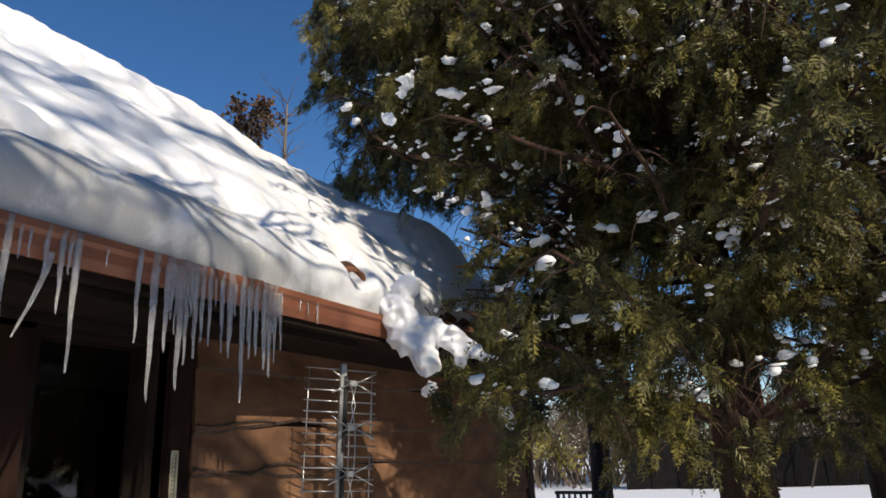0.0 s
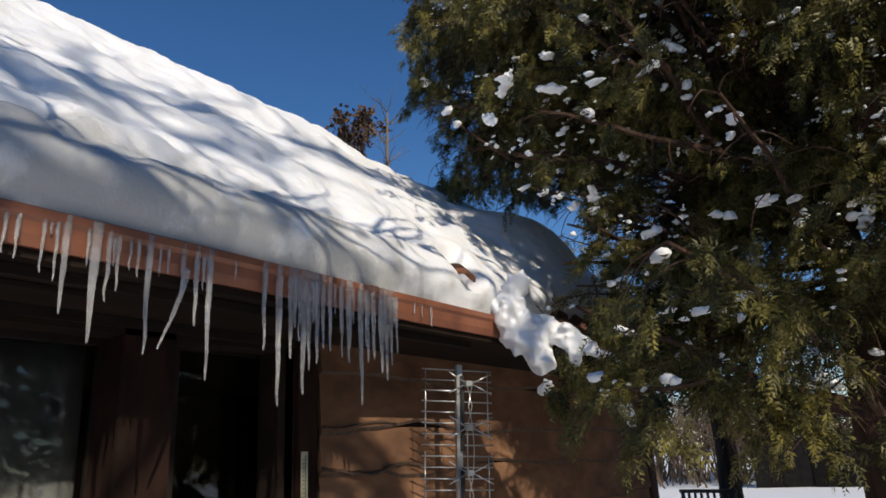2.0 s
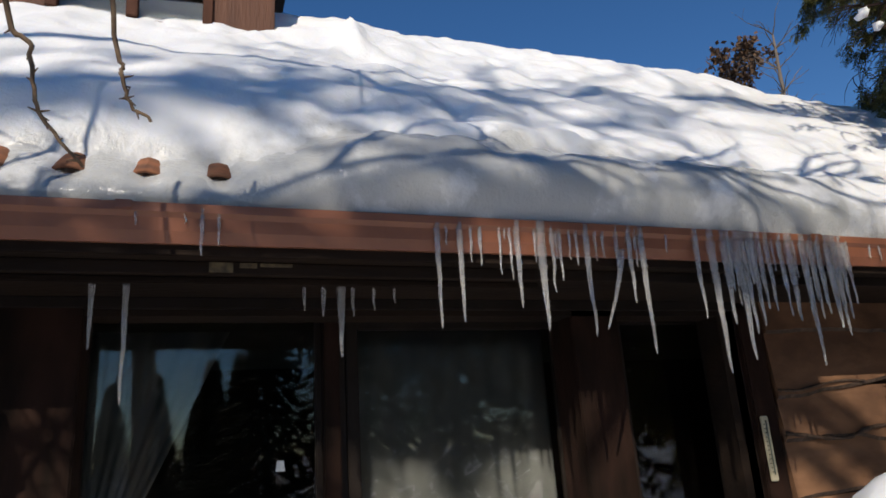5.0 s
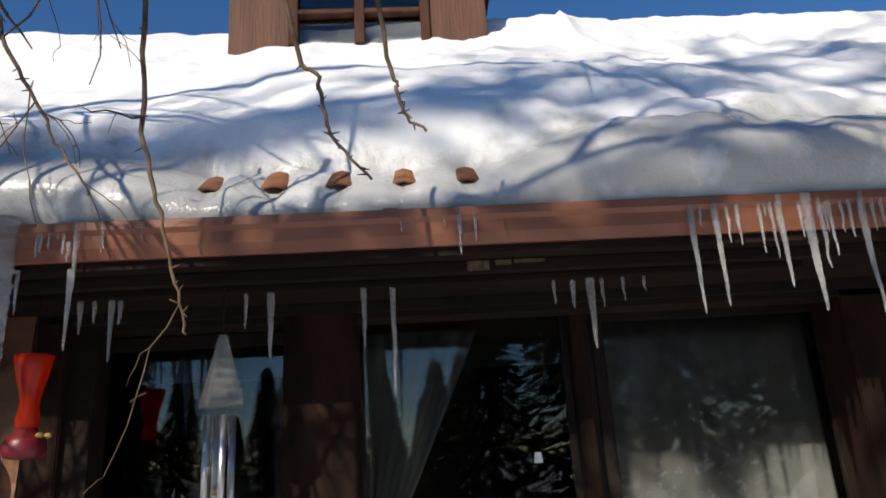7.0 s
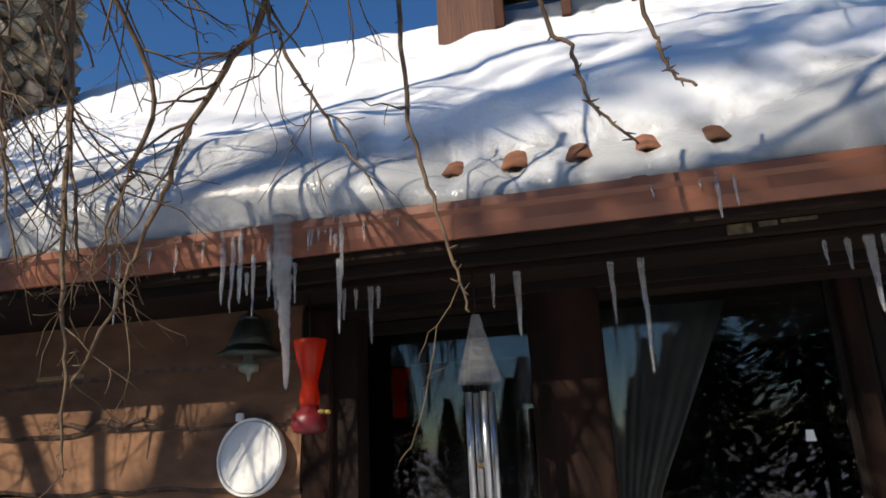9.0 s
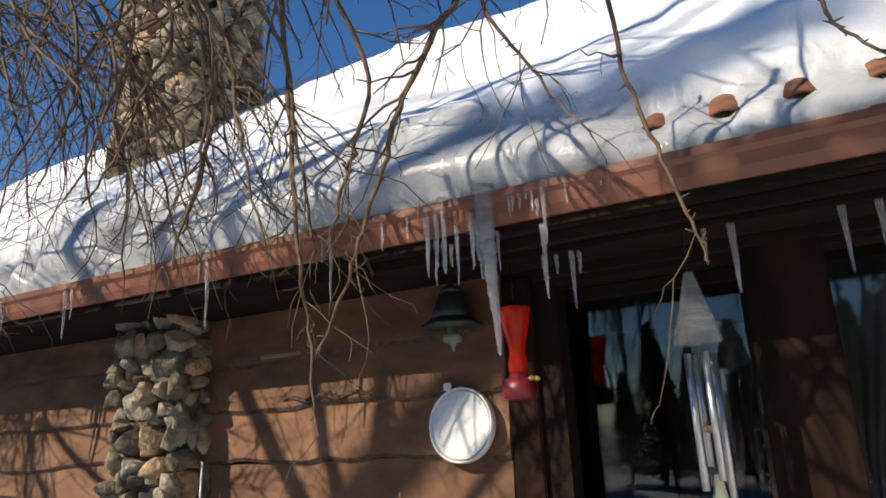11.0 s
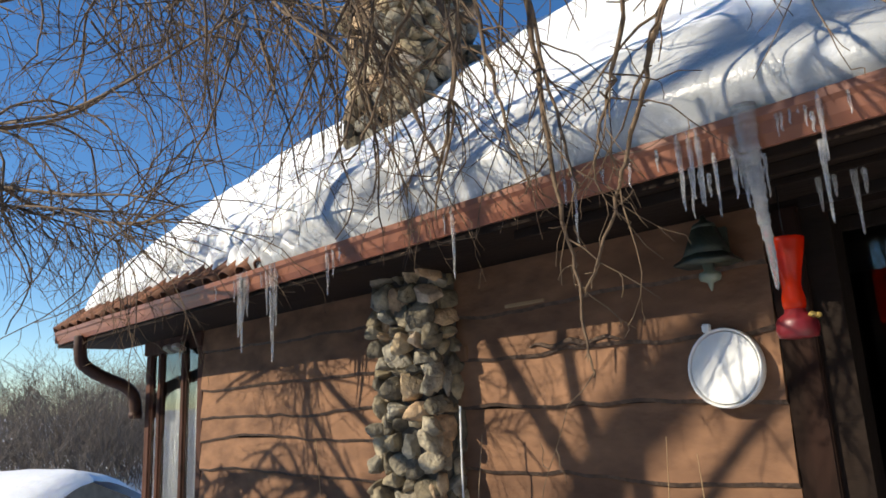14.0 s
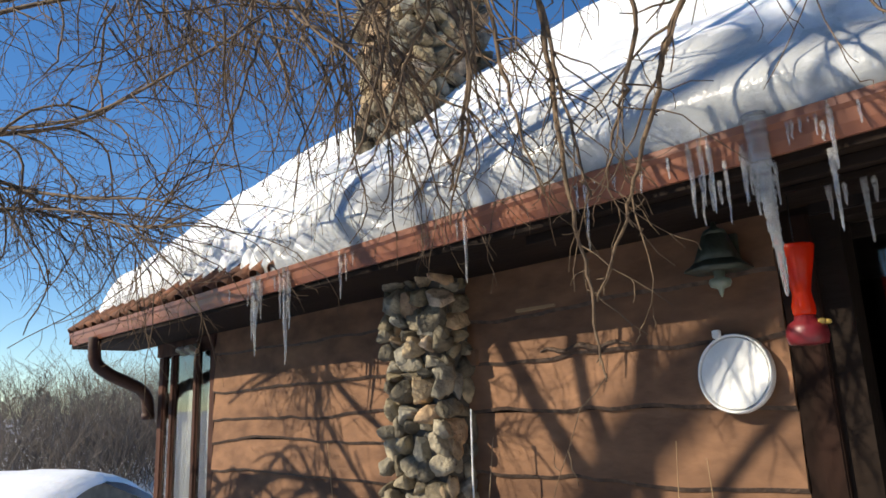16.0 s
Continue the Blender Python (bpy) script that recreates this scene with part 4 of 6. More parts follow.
def build_antenna():
    a = empty("tv_antenna", (-2.60, 3.40, 0.0))
    lean = Matrix.Rotation(radians(-3.0), 4, "X")
    a.rotation_euler = (0, 0, radians(-30))
    objs = [boxed("mast", -0.016, 0.016, -0.018, 0.018, 0.0, 2.05, M_METAL, a, 0.004)]
    for z0, z1 in ((1.17, 1.46), (1.55, 1.98)):
        objs.append(boxed("insulator_bar", 0.017, 0.04, 0.0, 0.02, z0, z1, M_BLACK, a, 0.003))
    for k in range(15):
        z = 2.02 - 0.062 * k
        objs.append(tube("reflector_rod", [(-0.02, -0.225, z), (-0.02, 0.225, z)], 0.0042, M_METAL, a, 6))
    for s in (-1, 1):
        objs.append(tube("reflector_rail", [(-0.026, s * 0.20, 1.15), (-0.026, s * 0.20, 1.55)], 0.004, M_METAL, a, 6))
        objs.append(tube("reflector_rail", [(-0.026, s * 0.20, 1.62), (-0.026, s * 0.20, 2.02)], 0.004, M_METAL, a, 6))
    for z in (1.20, 1.43, 1.68, 1.93):
        for sy in (-1, 1):
            for sz in (-1, 1):
                objs.append(tube("whisker", [(0.075, 0.035 + 0.015 * sy, z), (0.095, 0.035 + 0.135 * sy, z + 0.06 * sz)], 0.0038, M_METAL, a, 6))
        objs.append(boxed("hub", 0.04, 0.085, 0.015, 0.055, z - 0.016, z + 0.016, M_METAL, a, 0.004))
    for s in (-1, 1):
        objs.append(tube("feed_wire", [(0.08, 0.035 + 0.018 * s, 1.93), (0.088, 0.035 - 0.012 * s, 1.80), (0.08, 0.035 + 0.018 * s, 1.68), (0.088, 0.035 + 0.02 * s, 1.55), (0.08, 0.035 + 0.018 * s, 1.43), (0.088, 0.035 - 0.012 * s, 1.31), (0.08, 0.035 + 0.018 * s, 1.2)], 0.003, M_METAL, a, 6))
    for ob in objs:
        ob.matrix_basis = Matrix.Translation((0, 0, 1.6)) @ lean @ Matrix.Translation((0, 0, -1.6))
    tagged(a, "old metal television antenna with rods leaning by the wall", "antenna")


def build_thermometer():
    t = empty("outdoor_thermometer", (WX + 0.035, 2.50, 1.28))
    boxed("scale_strip", 0.0, 0.012, -0.022, 0.022, 0.0, 0.30, M_SCALE, t, 0.004)
    tube("glass_tube", [(0.016, 0.0, 0.03), (0.016, 0.0, 0.28)], 0.003, M_MILK, t, 6)
    for k in range(12):
        boxed("tick", 0.0125, 0.0135, -0.016, -0.005, 0.04 + 0.02 * k, 0.043 + 0.02 * k, M_BLACK, t)
    tagged(t, "narrow ivory outdoor thermometer on the door trim", "thermometer")


def build_vine():
    for pts, r in (([(2.62, 1.49), (2.75, 1.475), (2.88, 1.455), (3.02, 1.455), (3.15, 1.49), (3.3, 1.50), (3.5, 1.47)], 0.014), ([(2.62, 1.70), (2.75, 1.695), (2.9, 1.72), (3.05, 1.735), (3.2, 1.73)], 0.009)):
        path = smooth_path([(WX + 0.046 + 0.004 * math.sin(y * 9), y, z) for y, z in pts], 6)
        n = len(path)
        tagged(tube("bark_ridge", path, [r * (0.7 + 0.5 * noise.noise((i * 0.7, r * 90, 0))) for i in range(n)], M_BARK, wall_b, 7), "rough bark left on the board's edge")


def build_suncatcher():
    b = bmesh.new()
    bmesh.ops.create_cone(b, segments=4, radius1=0.019, radius2=0.013, depth=0.042, cap_ends=True)
    for v in b.verts:
        v.co = Vector((v.co.x * 0.2, v.co.y, v.co.z))
    s = part("window_ornament", b, M_DISH)
    s.location = (WX - 0.228, 0.235, 1.50)
    tagged(s, "small white tapered ornament stuck on the door glass", "ornament")


def build_floodlight():
    f = empty("floodlight", (-2.90, -6.75, 1.96))
    boxed("junction_box", -0.02, 0.04, -0.05, 0.05, 0.02, 0.12, M_BLACK, f, 0.008)
    for side in (-1, 1):
        lamp = boxed("lamp_head", -0.05, 0.05, -0.055, 0.055, -0.02, 0.02, M_METAL, f, 0.008)
        boxed("lens", -0.042, 0.042, -0.047, 0.047, -0.024, -0.0205, M_MILK, lamp, 0.001)
        lamp.matrix_basis = Matrix.Translation((0.10, side * 0.085, 0.06)) @ Matrix.Rotation(radians(-30), 4, "Y")
    tagged(f, "twin silver floodlight mounted beside the corner window", "floodlight")


def build_downspout():
    d = empty("downspout", (0, 0, 0))
    path = smooth_path([(-2.31, -7.60, 2.20), (-2.31, -7.60, 2.06), (-2.34, -7.60, 1.95), (-2.46, -7.60, 1.86), (-2.62, -7.62, 1.79), (-2.75, -7.64, 1.73), (-2.83, -7.65, 1.64), (-2.85, -7.65, 1.52), (-2.85, -7.65, 1.44)], 6)
    tube("elbow_pipe", path, [0.055 + 0.004 * (i % 2) for i in range(len(path))], M_PIPE, d, 14)
    tube("pipe_collar", [(-2.85, -7.65, 1.50), (-2.85, -7.65, 1.45)], 0.063, M_PIPE, d, 14)
    tagged(d, "corrugated brown metal downspout elbow below the gutter end", "downspout")


build_feeder()
build_lantern()
build_dish()
build_chime()
build_antenna()
build_thermometer()
build_vine()
build_suncatcher()
build_floodlight()
build_downspout()

# snow heap before the wall
b = bmesh.new()
bmesh.ops.create_icosphere(b, subdivisions=4, radius=1)
for v in b.verts:
    c = v.co.copy()
    f = 1 + 0.10 * noise.noise(c * 1.5) + 0.04 * noise.noise(c * 5)
    v.co = Vector((c.x * 0.34 * f, c.y * 0.34 * f, 0.66 + c.z * 0.70 * f))
for fc in b.faces:
    fc.smooth = True
heap = part("snow_mound", b, M_SNOW)
heap.location = (-1.95, 2.15, -0.02)
tagged(heap, "rounded tall heap of white snow before the house wall", "snow")


# ---- yard ----
def build_bench():
    b = empty("garden_bench", (-3.0, 8.75, 0.05))
    for y in (-0.36, 0.36):
        for x in (-0.02, 0.42):
            boxed("leg", x - 0.018, x + 0.018, y - 0.018, y + 0.018, 0, 1.0 if x < 0 else 0.45, M_BLACK, b, 0.003)
    boxed("top_rail", -0.04, 0.0, -0.40, 0.40, 0.97, 1.01, M_BLACK, b, 0.006)
    boxed("low_rail", -0.035, -0.005, -0.34, 0.34, 0.55, 0.58, M_BLACK, b, 0.004)
    for k in range(7):
        y = -0.27 + 0.09 * k
        boxed("slat", -0.03, -0.01, y - 0.014, y + 0.014, 0.581, 0.969, M_BLACK, b, 0.003)
    boxed("seat", -0.02, 0.44, -0.38, 0.38, 0.45, 0.48, M_BLACK, b, 0.004)
    b.rotation_euler = (0, 0, radians(70))
    tagged(b, "black metal garden bench with a slatted back in snow", "bench")


build_bench()


def build_fence():
    f = empty("yard_fence", (0, 24, 0))
    r = random.Random(2)
    for k in range(44):
        x = -6.6 + 0.42 * k
        z = ground_height(x, 24)
        boxed("plank", x, x + 0.425, 0.03 * (k % 2), 0.03 + 0.03 * (k % 2), z - 0.1, z + 1.45 + r.uniform(-0.05, 0.05), M_FENCE, f)
    boxed("rail", -6.6, 11.9, 0.062, 0.10, 0.7, 0.8, M_FENCE, f)
    tagged(f, "dark weathered plank fence across the snowy yard", "fence")


build_fence()


def build_shed():
    s = empty("garden_shed", (-2.76, -12.6, -0.05))
    w, l, eave, ridge = 1.05, 1.6, 0.35, 0.72
    prof = [(-w, -0.3), (w, -0.3), (w, eave), (0, ridge), (-w, eave)]
    V = [(x, y, z) for y in (-l, l) for x, z in prof]
    F = [(4, 3, 2, 1, 0), (5, 6, 7, 8, 9)] + [(k, (k + 1) % 5, (k + 1) % 5 + 5, k + 5) for k in range(5)]
    raw("wall", V, F, M_SHED, s)
    V, F = [], []
    n, m = 26, 20
    for j in range(m + 1):
        y = -l - 0.15 + (2 * l + 0.3) * j / m
        for i in range(n + 1):
            u = -1 + 2 * i / n
            x = u * (w + 0.22)
            e = max(0, 1 - abs(u) ** 6) ** 0.5 * max(0.02, 1 - abs(2 * j / m - 1) ** 8) ** 0.5
            V.append((x, y, ridge - (ridge - eave) * abs(x) / w * 0.96 + 0.012 + 0.20 * e - 0.06 * math.exp(-(u / 0.18) ** 2) + 0.02 * noise.noise((x * 2, y * 2, 0))))
    for j in range(m):
        for i in range(n):
            a = j * (n + 1) + i
            F.append((a, a + 1, a + n + 2, a + n + 1))
    raw("snow_cover", V, F, M_SNOW, s, True)
    s.rotation_euler = (0, 0, radians(35))
    tagged(s, "small grey board shed under a thick snow roof", "shed")


build_shed()


# dry stalks and a cable before the wall
for k, (y, z, lean, x) in enumerate(((-4.15, 1.27, -0.10, -2.45), (-2.85, 1.30, 0.08, -2.40), (-2.05, 1.28, 0.03, -2.5), (-1.95, 1.22, -0.03, -2.52))):
    path = smooth_path([(x, y - lean * 2, 0.0), (x + 0.01, y - lean, z * 0.55), (x, y, z)], 5)
    tagged(tube("dry_stalk", path, [0.0042 - 0.0026 * i / (len(path) - 1) for i in range(len(path))], M_BARE, None, 5), "thin dry plant stalk standing before the board wall", "plant", "dry stalks")
cable_path = smooth_path([(-2.62, -3.19, 0.0), (-2.63, -3.20, 0.6), (-2.62, -3.19, 1.1), (-2.64, -3.20, 1.42)], 6)
tagged(tube("cable", cable_path, 0.005, M_DISH, None, 6), "thin white cable running up beside the stone column", "cable")


# ---- bare weeping tree ----
class Twigs:
    def __init__(self, seed):
        self.rng = random.Random(seed)
        self.V, self.F = [], []

    def stroke(self, pts, r0, r1, sides):
        n = len(pts)
        tube_data(self.V, self.F, pts, [r0 + (r1 - r0) * i / (n - 1) for i in range(n)], sides)

    def grow(self, p, d, length, r, level, droop, kids=1.0):
        """A wandering shoot that sags by droop and forks into finer ones."""
        rng = self.rng
        step = 0.05 if level > 1 else 0.09
        n = max(4, int(length / step))
        step = length / n
        pts = [p.copy()]
        d = d.normalized()
        spots = []
        for i in range(n):
            w = Vector((rng.gauss(0, 1), rng.gauss(0, 1), rng.gauss(0, 1)))
            d = (d + w * (0.15 + 0.05 * level) + Vector((0, 0, -droop * step * 2.2))).normalized()
            p = p + d * step
            pts.append(p.copy())
            spots.append((p.copy(), d.copy(), i / n))
        self.stroke(pts, r, max(0.0011, r * 0.38), 6 if level == 0 else (5 if level == 1 else 3))
        if level >= 3:
            return
        count = int(kids * length * (3.0, 5.5, 8.0)[level])
        for _ in range(count):
            q, dd, f = rng.choice(spots[len(spots) // 6:])
            side = dd.cross(Vector((rng.gauss(0, 1), rng.gauss(0, 1), rng.gauss(0, 1)))).normalized()
            nd = dd * rng.uniform(0.5, 1.0) + side * rng.uniform(0.5, 0.9)
            nl = length * rng.uniform(0.25, 0.5) * (1.1 - 0.6 * f)
            nl = min(nl, (1.4, 0.8, 0.32)[level])
            if nl > 0.05:
                self.grow(q, nd, nl, max(0.0014, r * rng.uniform(0.38, 0.55) * (1 - 0.5 * f)), level + 1, droop * 1.25, kids)

    def along(self, pts, r0, r1, kids, droop=0.9, size=0.4, seg=5):
        """A given main shoot with side shoots and buds."""
        rng = self.rng
        path = smooth_path(pts, seg)
        path = [q + Vector([rng.gauss(0, 0.004) for _ in range(3)]) for q in path]
        self.stroke(path, r0, r1, 6)
        n = len(path)
        for _ in range(kids):
            i = rng.randrange(1, n - 1)
            d = (path[i + 1] - path[i]).normalized()
            side = d.cross(Vector((rng.gauss(0, 1), rng.gauss(0, 1), rng.gauss(0, 1)))).normalized()
            self.grow(path[i], d * 0.7 + side * 0.7, size * rng.uniform(0.35, 1.0), max(0.0016, (r0 + (r1 - r0) * i / n) * 0.55), 2, droop)
        for _ in range(int(n * 0.6)):
            i = rng.randrange(1, n - 1)
            side = Vector([rng.gauss(0, 1) for _ in range(3)]).normalized()
            self.stroke([path[i], path[i] + side * rng.uniform(0.012, 0.03)], max(0.0022, r1), 0.0012, 4)


SHOOTS = [((-1.45, -2.04, 2.70), (-1.45, -2.01, 2.37), (-1.45, -2.06, 2.16), (-1.45, -2.13, 1.95)),
          ((-1.55, -2.49, 2.97), (-1.55, -2.55, 2.56), (-1.55, -2.44, 2.32), (-1.55, -2.34, 2.09)),
          ((-1.50, -2.77, 3.09), (-1.50, -2.69, 2.69), (-1.50, -2.75, 2.51), (-1.50, -2.84, 2.36)),
          ((-1.60, -4.30, 3.92), (-1.60, -4.31, 3.46), (-1.60, -4.09, 3.03), (-1.60, -3.62, 2.28)),
          ((-1.40, -1.91, 2.57), (-1.40, -1.86, 2.33), (-1.40, -1.82, 2.18), (-1.40, -1.75, 1.94)),
          ((-1.50, -1.51, 2.43), (-1.50, -1.55, 2.20), (-1.50, -1.58, 2.11), (-1.50, -1.62, 1.97)),
          ((-1.55, -1.84, 2.62), (-1.55, -1.79, 2.35), (-1.55, -1.74, 2.08), (-1.55, -1.71, 1.95)),
          ((-1.60, -3.50, 3.51), (-1.60, -3.27, 2.93), (-1.60, -3.11, 2.59), (-1.60, -3.03, 2.32)),
          ((-1.45, -2.18, 2.77), (-1.45, -2.28, 2.55), (-1.45, -2.37, 2.37), (-1.45, -2.52, 2.22))]


def build_bare_tree():
    tree = empty("bare_tree", (0, 0, 0))
    base = Vector((0.75, -4.50, -0.1))
    fork = Vector((0.55, -4.4, 3.0))
    tube("trunk", smooth_path([base, (0.72, -4.48, 1.2), (0.6, -4.44, 2.2), fork]), [0.17 - 0.05 * i / 18 for i in range(19)], M_TWIG, tree, 12)
    limbs = [[fork, (0.1, -4.5, 3.9), (-0.5, -3.6, 4.2), (-1.1, -2.6, 3.9), (-1.55, -1.7, 3.45)],
             [fork, (0.4, -4.2, 4.3), (0.2, -3.0, 5.1), (-0.3, -1.6, 5.2), (-0.9, -0.6, 4.6), (-1.3, 0.0, 3.9)],
             [fork, (0.1, -5.0, 3.9), (-0.7, -5.0, 4.4), (-1.7, -4.7, 4.5), (-2.5, -4.2, 4.2)],
             # unseen overhead limb, added to dapple the gutter
             [fork, (0.6, -3.7, 3.9), (0.5, -2.7, 4.0), (0.65, -1.4, 4.45), (0.8, -0.1, 4.75), (0.9, 1.1, 4.9)],
             [fork, (0.2, -5.5, 3.2), (-0.5, -6.1, 3.28), (-1.07, -6.0, 3.37), (-1.62, -6.0, 3.62), (-1.95, -5.8, 3.95)]]
    for k, L in enumerate(limbs):
        path = smooth_path(L, 6)
        n = len(path)
        tube("limb", path, [(0.045 if k < 2 else 0.06 if k == 2 else 0.030 if k == 3 else 0.036) * (1 - 0.85 * i / (n - 1)) for i in range(n)], M_TWIG, tree, 8)
    # crown overhead, which throws the roof shadows
    tw = Twigs(3)
    rng = tw.rng
    for k, L in enumerate(limbs):
        path = smooth_path(L, 6)
        for _ in range((5, 6, 7, 34, 7)[k]):
            i = rng.randrange(len(path) // 3, len(path) - 1)
            d = (path[i + 1] - path[i]).normalized()
            side = d.cross(Vector((rng.gauss(0, 1), rng.gauss(0, 1), rng.gauss(0, 1)))).normalized()
            nd = d * 0.8 + side * 0.7 + Vector((-0.2, 0.1, 0.15))
            tw.grow(path[i], nd, rng.uniform(0.5, 1.0) if k == 3 else rng.uniform(0.8, 1.9), 0.022 if k == 3 else 0.011, 1, 0.2 if k == 3 else 0.5, 0.75 if k == 3 else 0.8)
    raw("crown", tw.V, tw.F, M_TWIG, tree, True)
    # hanging shoots before the eave
    tw = Twigs(8)
    main = [([(-1.60, -1.00, 3.5), (-1.68, -0.93, 2.9), (-1.7, -0.911, 2.45), (-1.7, -0.888, 2.236), (-1.7, -0.844, 2.06), (-1.7, -0.80, 1.90), (-1.7, -0.775, 1.80)], 0.0085, 0.003, 3),
            ([(-1.45, -1.15, 3.3), (-1.6, -1.26, 2.68), (-1.6, -1.37, 2.49), (-1.6, -1.473, 2.315), (-1.6, -1.53, 2.166), (-1.6, -1.60, 2.0), (-1.6, -1.66, 1.856), (-1.6, -1.755, 1.684)], 0.012, 0.003, 12),
            ([(-1.6, -0.60, 2.9), (-1.72, -0.538, 2.543), (-1.72, -0.482, 2.458), (-1.72, -0.466, 2.345), (-1.72, -0.434, 2.263), (-1.72, -0.353, 2.168)], 0.0075, 0.0035, 0),
            ([(-1.6, -0.36, 2.9), (-1.66, -0.298, 2.469), (-1.66, -0.284, 2.382), (-1.66, -0.262, 2.304), (-1.66, -0.218, 2.267)], 0.0065, 0.0035, 0),
            ([(-1.6, -1.26, 2.677), (-1.6, -1.191, 2.493), (-1.6, -1.112, 2.349), (-1.6, -1.037, 2.215), (-1.6, -0.967, 2.103)], 0.006, 0.0022, 8),
            ([(-1.45, -1.85, 3.4), (-1.6, -1.869, 2.762), (-1.6, -1.836, 2.263), (-1.6, -1.809, 1.985), (-1.6, -1.773, 1.759), (-1.6, -1.757, 1.566), (-1.6, -1.744, 1.48)], 0.010, 0.0022, 12),
            ([(-1.5, -2.5, 3.5), (-1.7, -2.405, 3.05), (-1.7, -2.247, 2.645), (-1.7, -2.291, 2.363), (-1.7, -2.359, 2.156)], 0.016, 0.004, 16),
            ([(-1.2, -3.0, 3.6), (-1.5, -2.75, 3.2), (-1.62, -2.60, 2.85), (-1.66, -2.45, 2.5), (-1.66, -2.30, 2.2)], 0.013, 0.003, 16)]
    main += [([(S1[0] + 0.25, S1[1] - 0.1, S1[2] + 0.35), S1, S2, S3, S4], 0.0085, 0.0028, 12) for S1, S2, S3, S4 in SHOOTS]
    for pts, r0, r1, kids in main:
        tw.along(pts, r0, r1, kids)
    # dense curtain of fine shoots to the south
    rng = tw.rng
    for k in range(165):
        y = -1.1 - 4.7 * rng.random() ** 0.72
        x = -1.5 + rng.uniform(-0.55, 0.45) - (0.10 * (-y - 2) if y < -2 else 0)
        top = 2.75 + 0.28 * max(0, -y - 1.0) + rng.uniform(0, 0.5)
        if y > -3.2:
            top = min(top, 3.05)
        p = Vector((x, y, top))
        d = Vector((rng.gauss(-0.15, 0.35), rng.gauss(0.35, 0.4), rng.uniform(-1.0, -0.1)))
        ln = rng.uniform(0.45, 1.0) * (0.8 if y > -2 else 1.1)
        tw.grow(p, d, ln, rng.uniform(0.004, 0.009), 1, 0.55, 0.95)
    raw("hanging_growth", tw.V, tw.F, M_TWIG, tree, True)
    # long limbs reaching in from the south
    tw = Twigs(15)
    rng = tw.rng
    for pts, r0, r1 in (([(-0.6, -7.6, 3.75), (-1.15, -6.6, 3.62), (-1.3, -5.52, 3.354), (-1.3, -4.5, 3.125), (-1.35, -3.588, 3.05), (-1.4, -3.1, 3.05)], 0.015, 0.004),
                        ([(-0.5, -7.6, 3.2), (-1.1, -6.6, 3.0), (-1.3, -5.145, 2.67), (-1.35, -4.375, 2.42), (-1.4, -3.94, 2.32)], 0.011, 0.0025),
                        ([(-0.5, -7.2, 3.3), (-1.2, -6.0, 3.0), (-1.4, -5.2, 2.78), (-1.5, -4.5, 2.62), (-1.6, -4.0, 2.45)], 0.016, 0.003),
                        ([(-0.3, -6.6, 3.9), (-1.0, -5.6, 4.1), (-1.5, -4.6, 3.95), (-1.8, -3.6, 3.5), (-1.9, -2.9, 3.1)], 0.02, 0.004),
                        # the next two run out of view, added to shadow the south wall
                        ([(0.35, -5.3, 2.75), (0.25, -6.0, 2.95), (0.0, -6.8, 3.0), (-0.1, -7.6, 2.9), (-0.2, -8.4, 2.6)], 0.045, 0.01),
                        ([(0.35, -5.4, 2.45), (0.1, -6.2, 2.4), (-0.2, -7.0, 2.5), (-0.4, -7.9, 2.35)], 0.035, 0.008),
                        ([(0.2, -5.6, 2.6), (-0.5, -6.2, 3.0), (-1.09, -6.0, 3.04), (-1.45, -6.0, 2.91), (-2.0, -6.0, 2.95), (-2.4, -6.0, 2.93)], 0.022, 0.005),
                        ([(0.2, -5.6, 2.4), (-0.5, -6.2, 2.75), (-1.11, -6.0, 2.84), (-1.3, -6.0, 2.88), (-1.55, -6.0, 2.83), (-2.05, -6.0, 2.72)], 0.020, 0.004),
                        ([(-0.4, -7.6, 4.6), (-1.2, -6.5, 4.7), (-1.8, -5.4, 4.5), (-2.1, -4.4, 4.0)], 0.02, 0.004)):
        path = smooth_path(pts, 6)
        tw.stroke(path, r0, r1, 7)
        for _ in range(40 if r0 > 0.03 else 62 if r0 in (0.022, 0.020) else 34):
            i = rng.randrange(2, len(path) - 1)
            d = (path[i + 1] - path[i]).normalized()
            side = d.cross(Vector((rng.gauss(0, 1), rng.gauss(0, 1), rng.gauss(0, 1)))).normalized()
            tw.grow(path[i], d * 0.7 + side * 0.7, rng.uniform(0.4, 1.1), 0.020 if r0 > 0.03 else 0.0045, 1, 0.5, 0.9)
    raw("side_growth", tw.V, tw.F, M_TWIG, tree, True)
    tagged(tree, "leafless tree with drooping brown twigs hanging before the eave", "tree")


build_bare_tree()


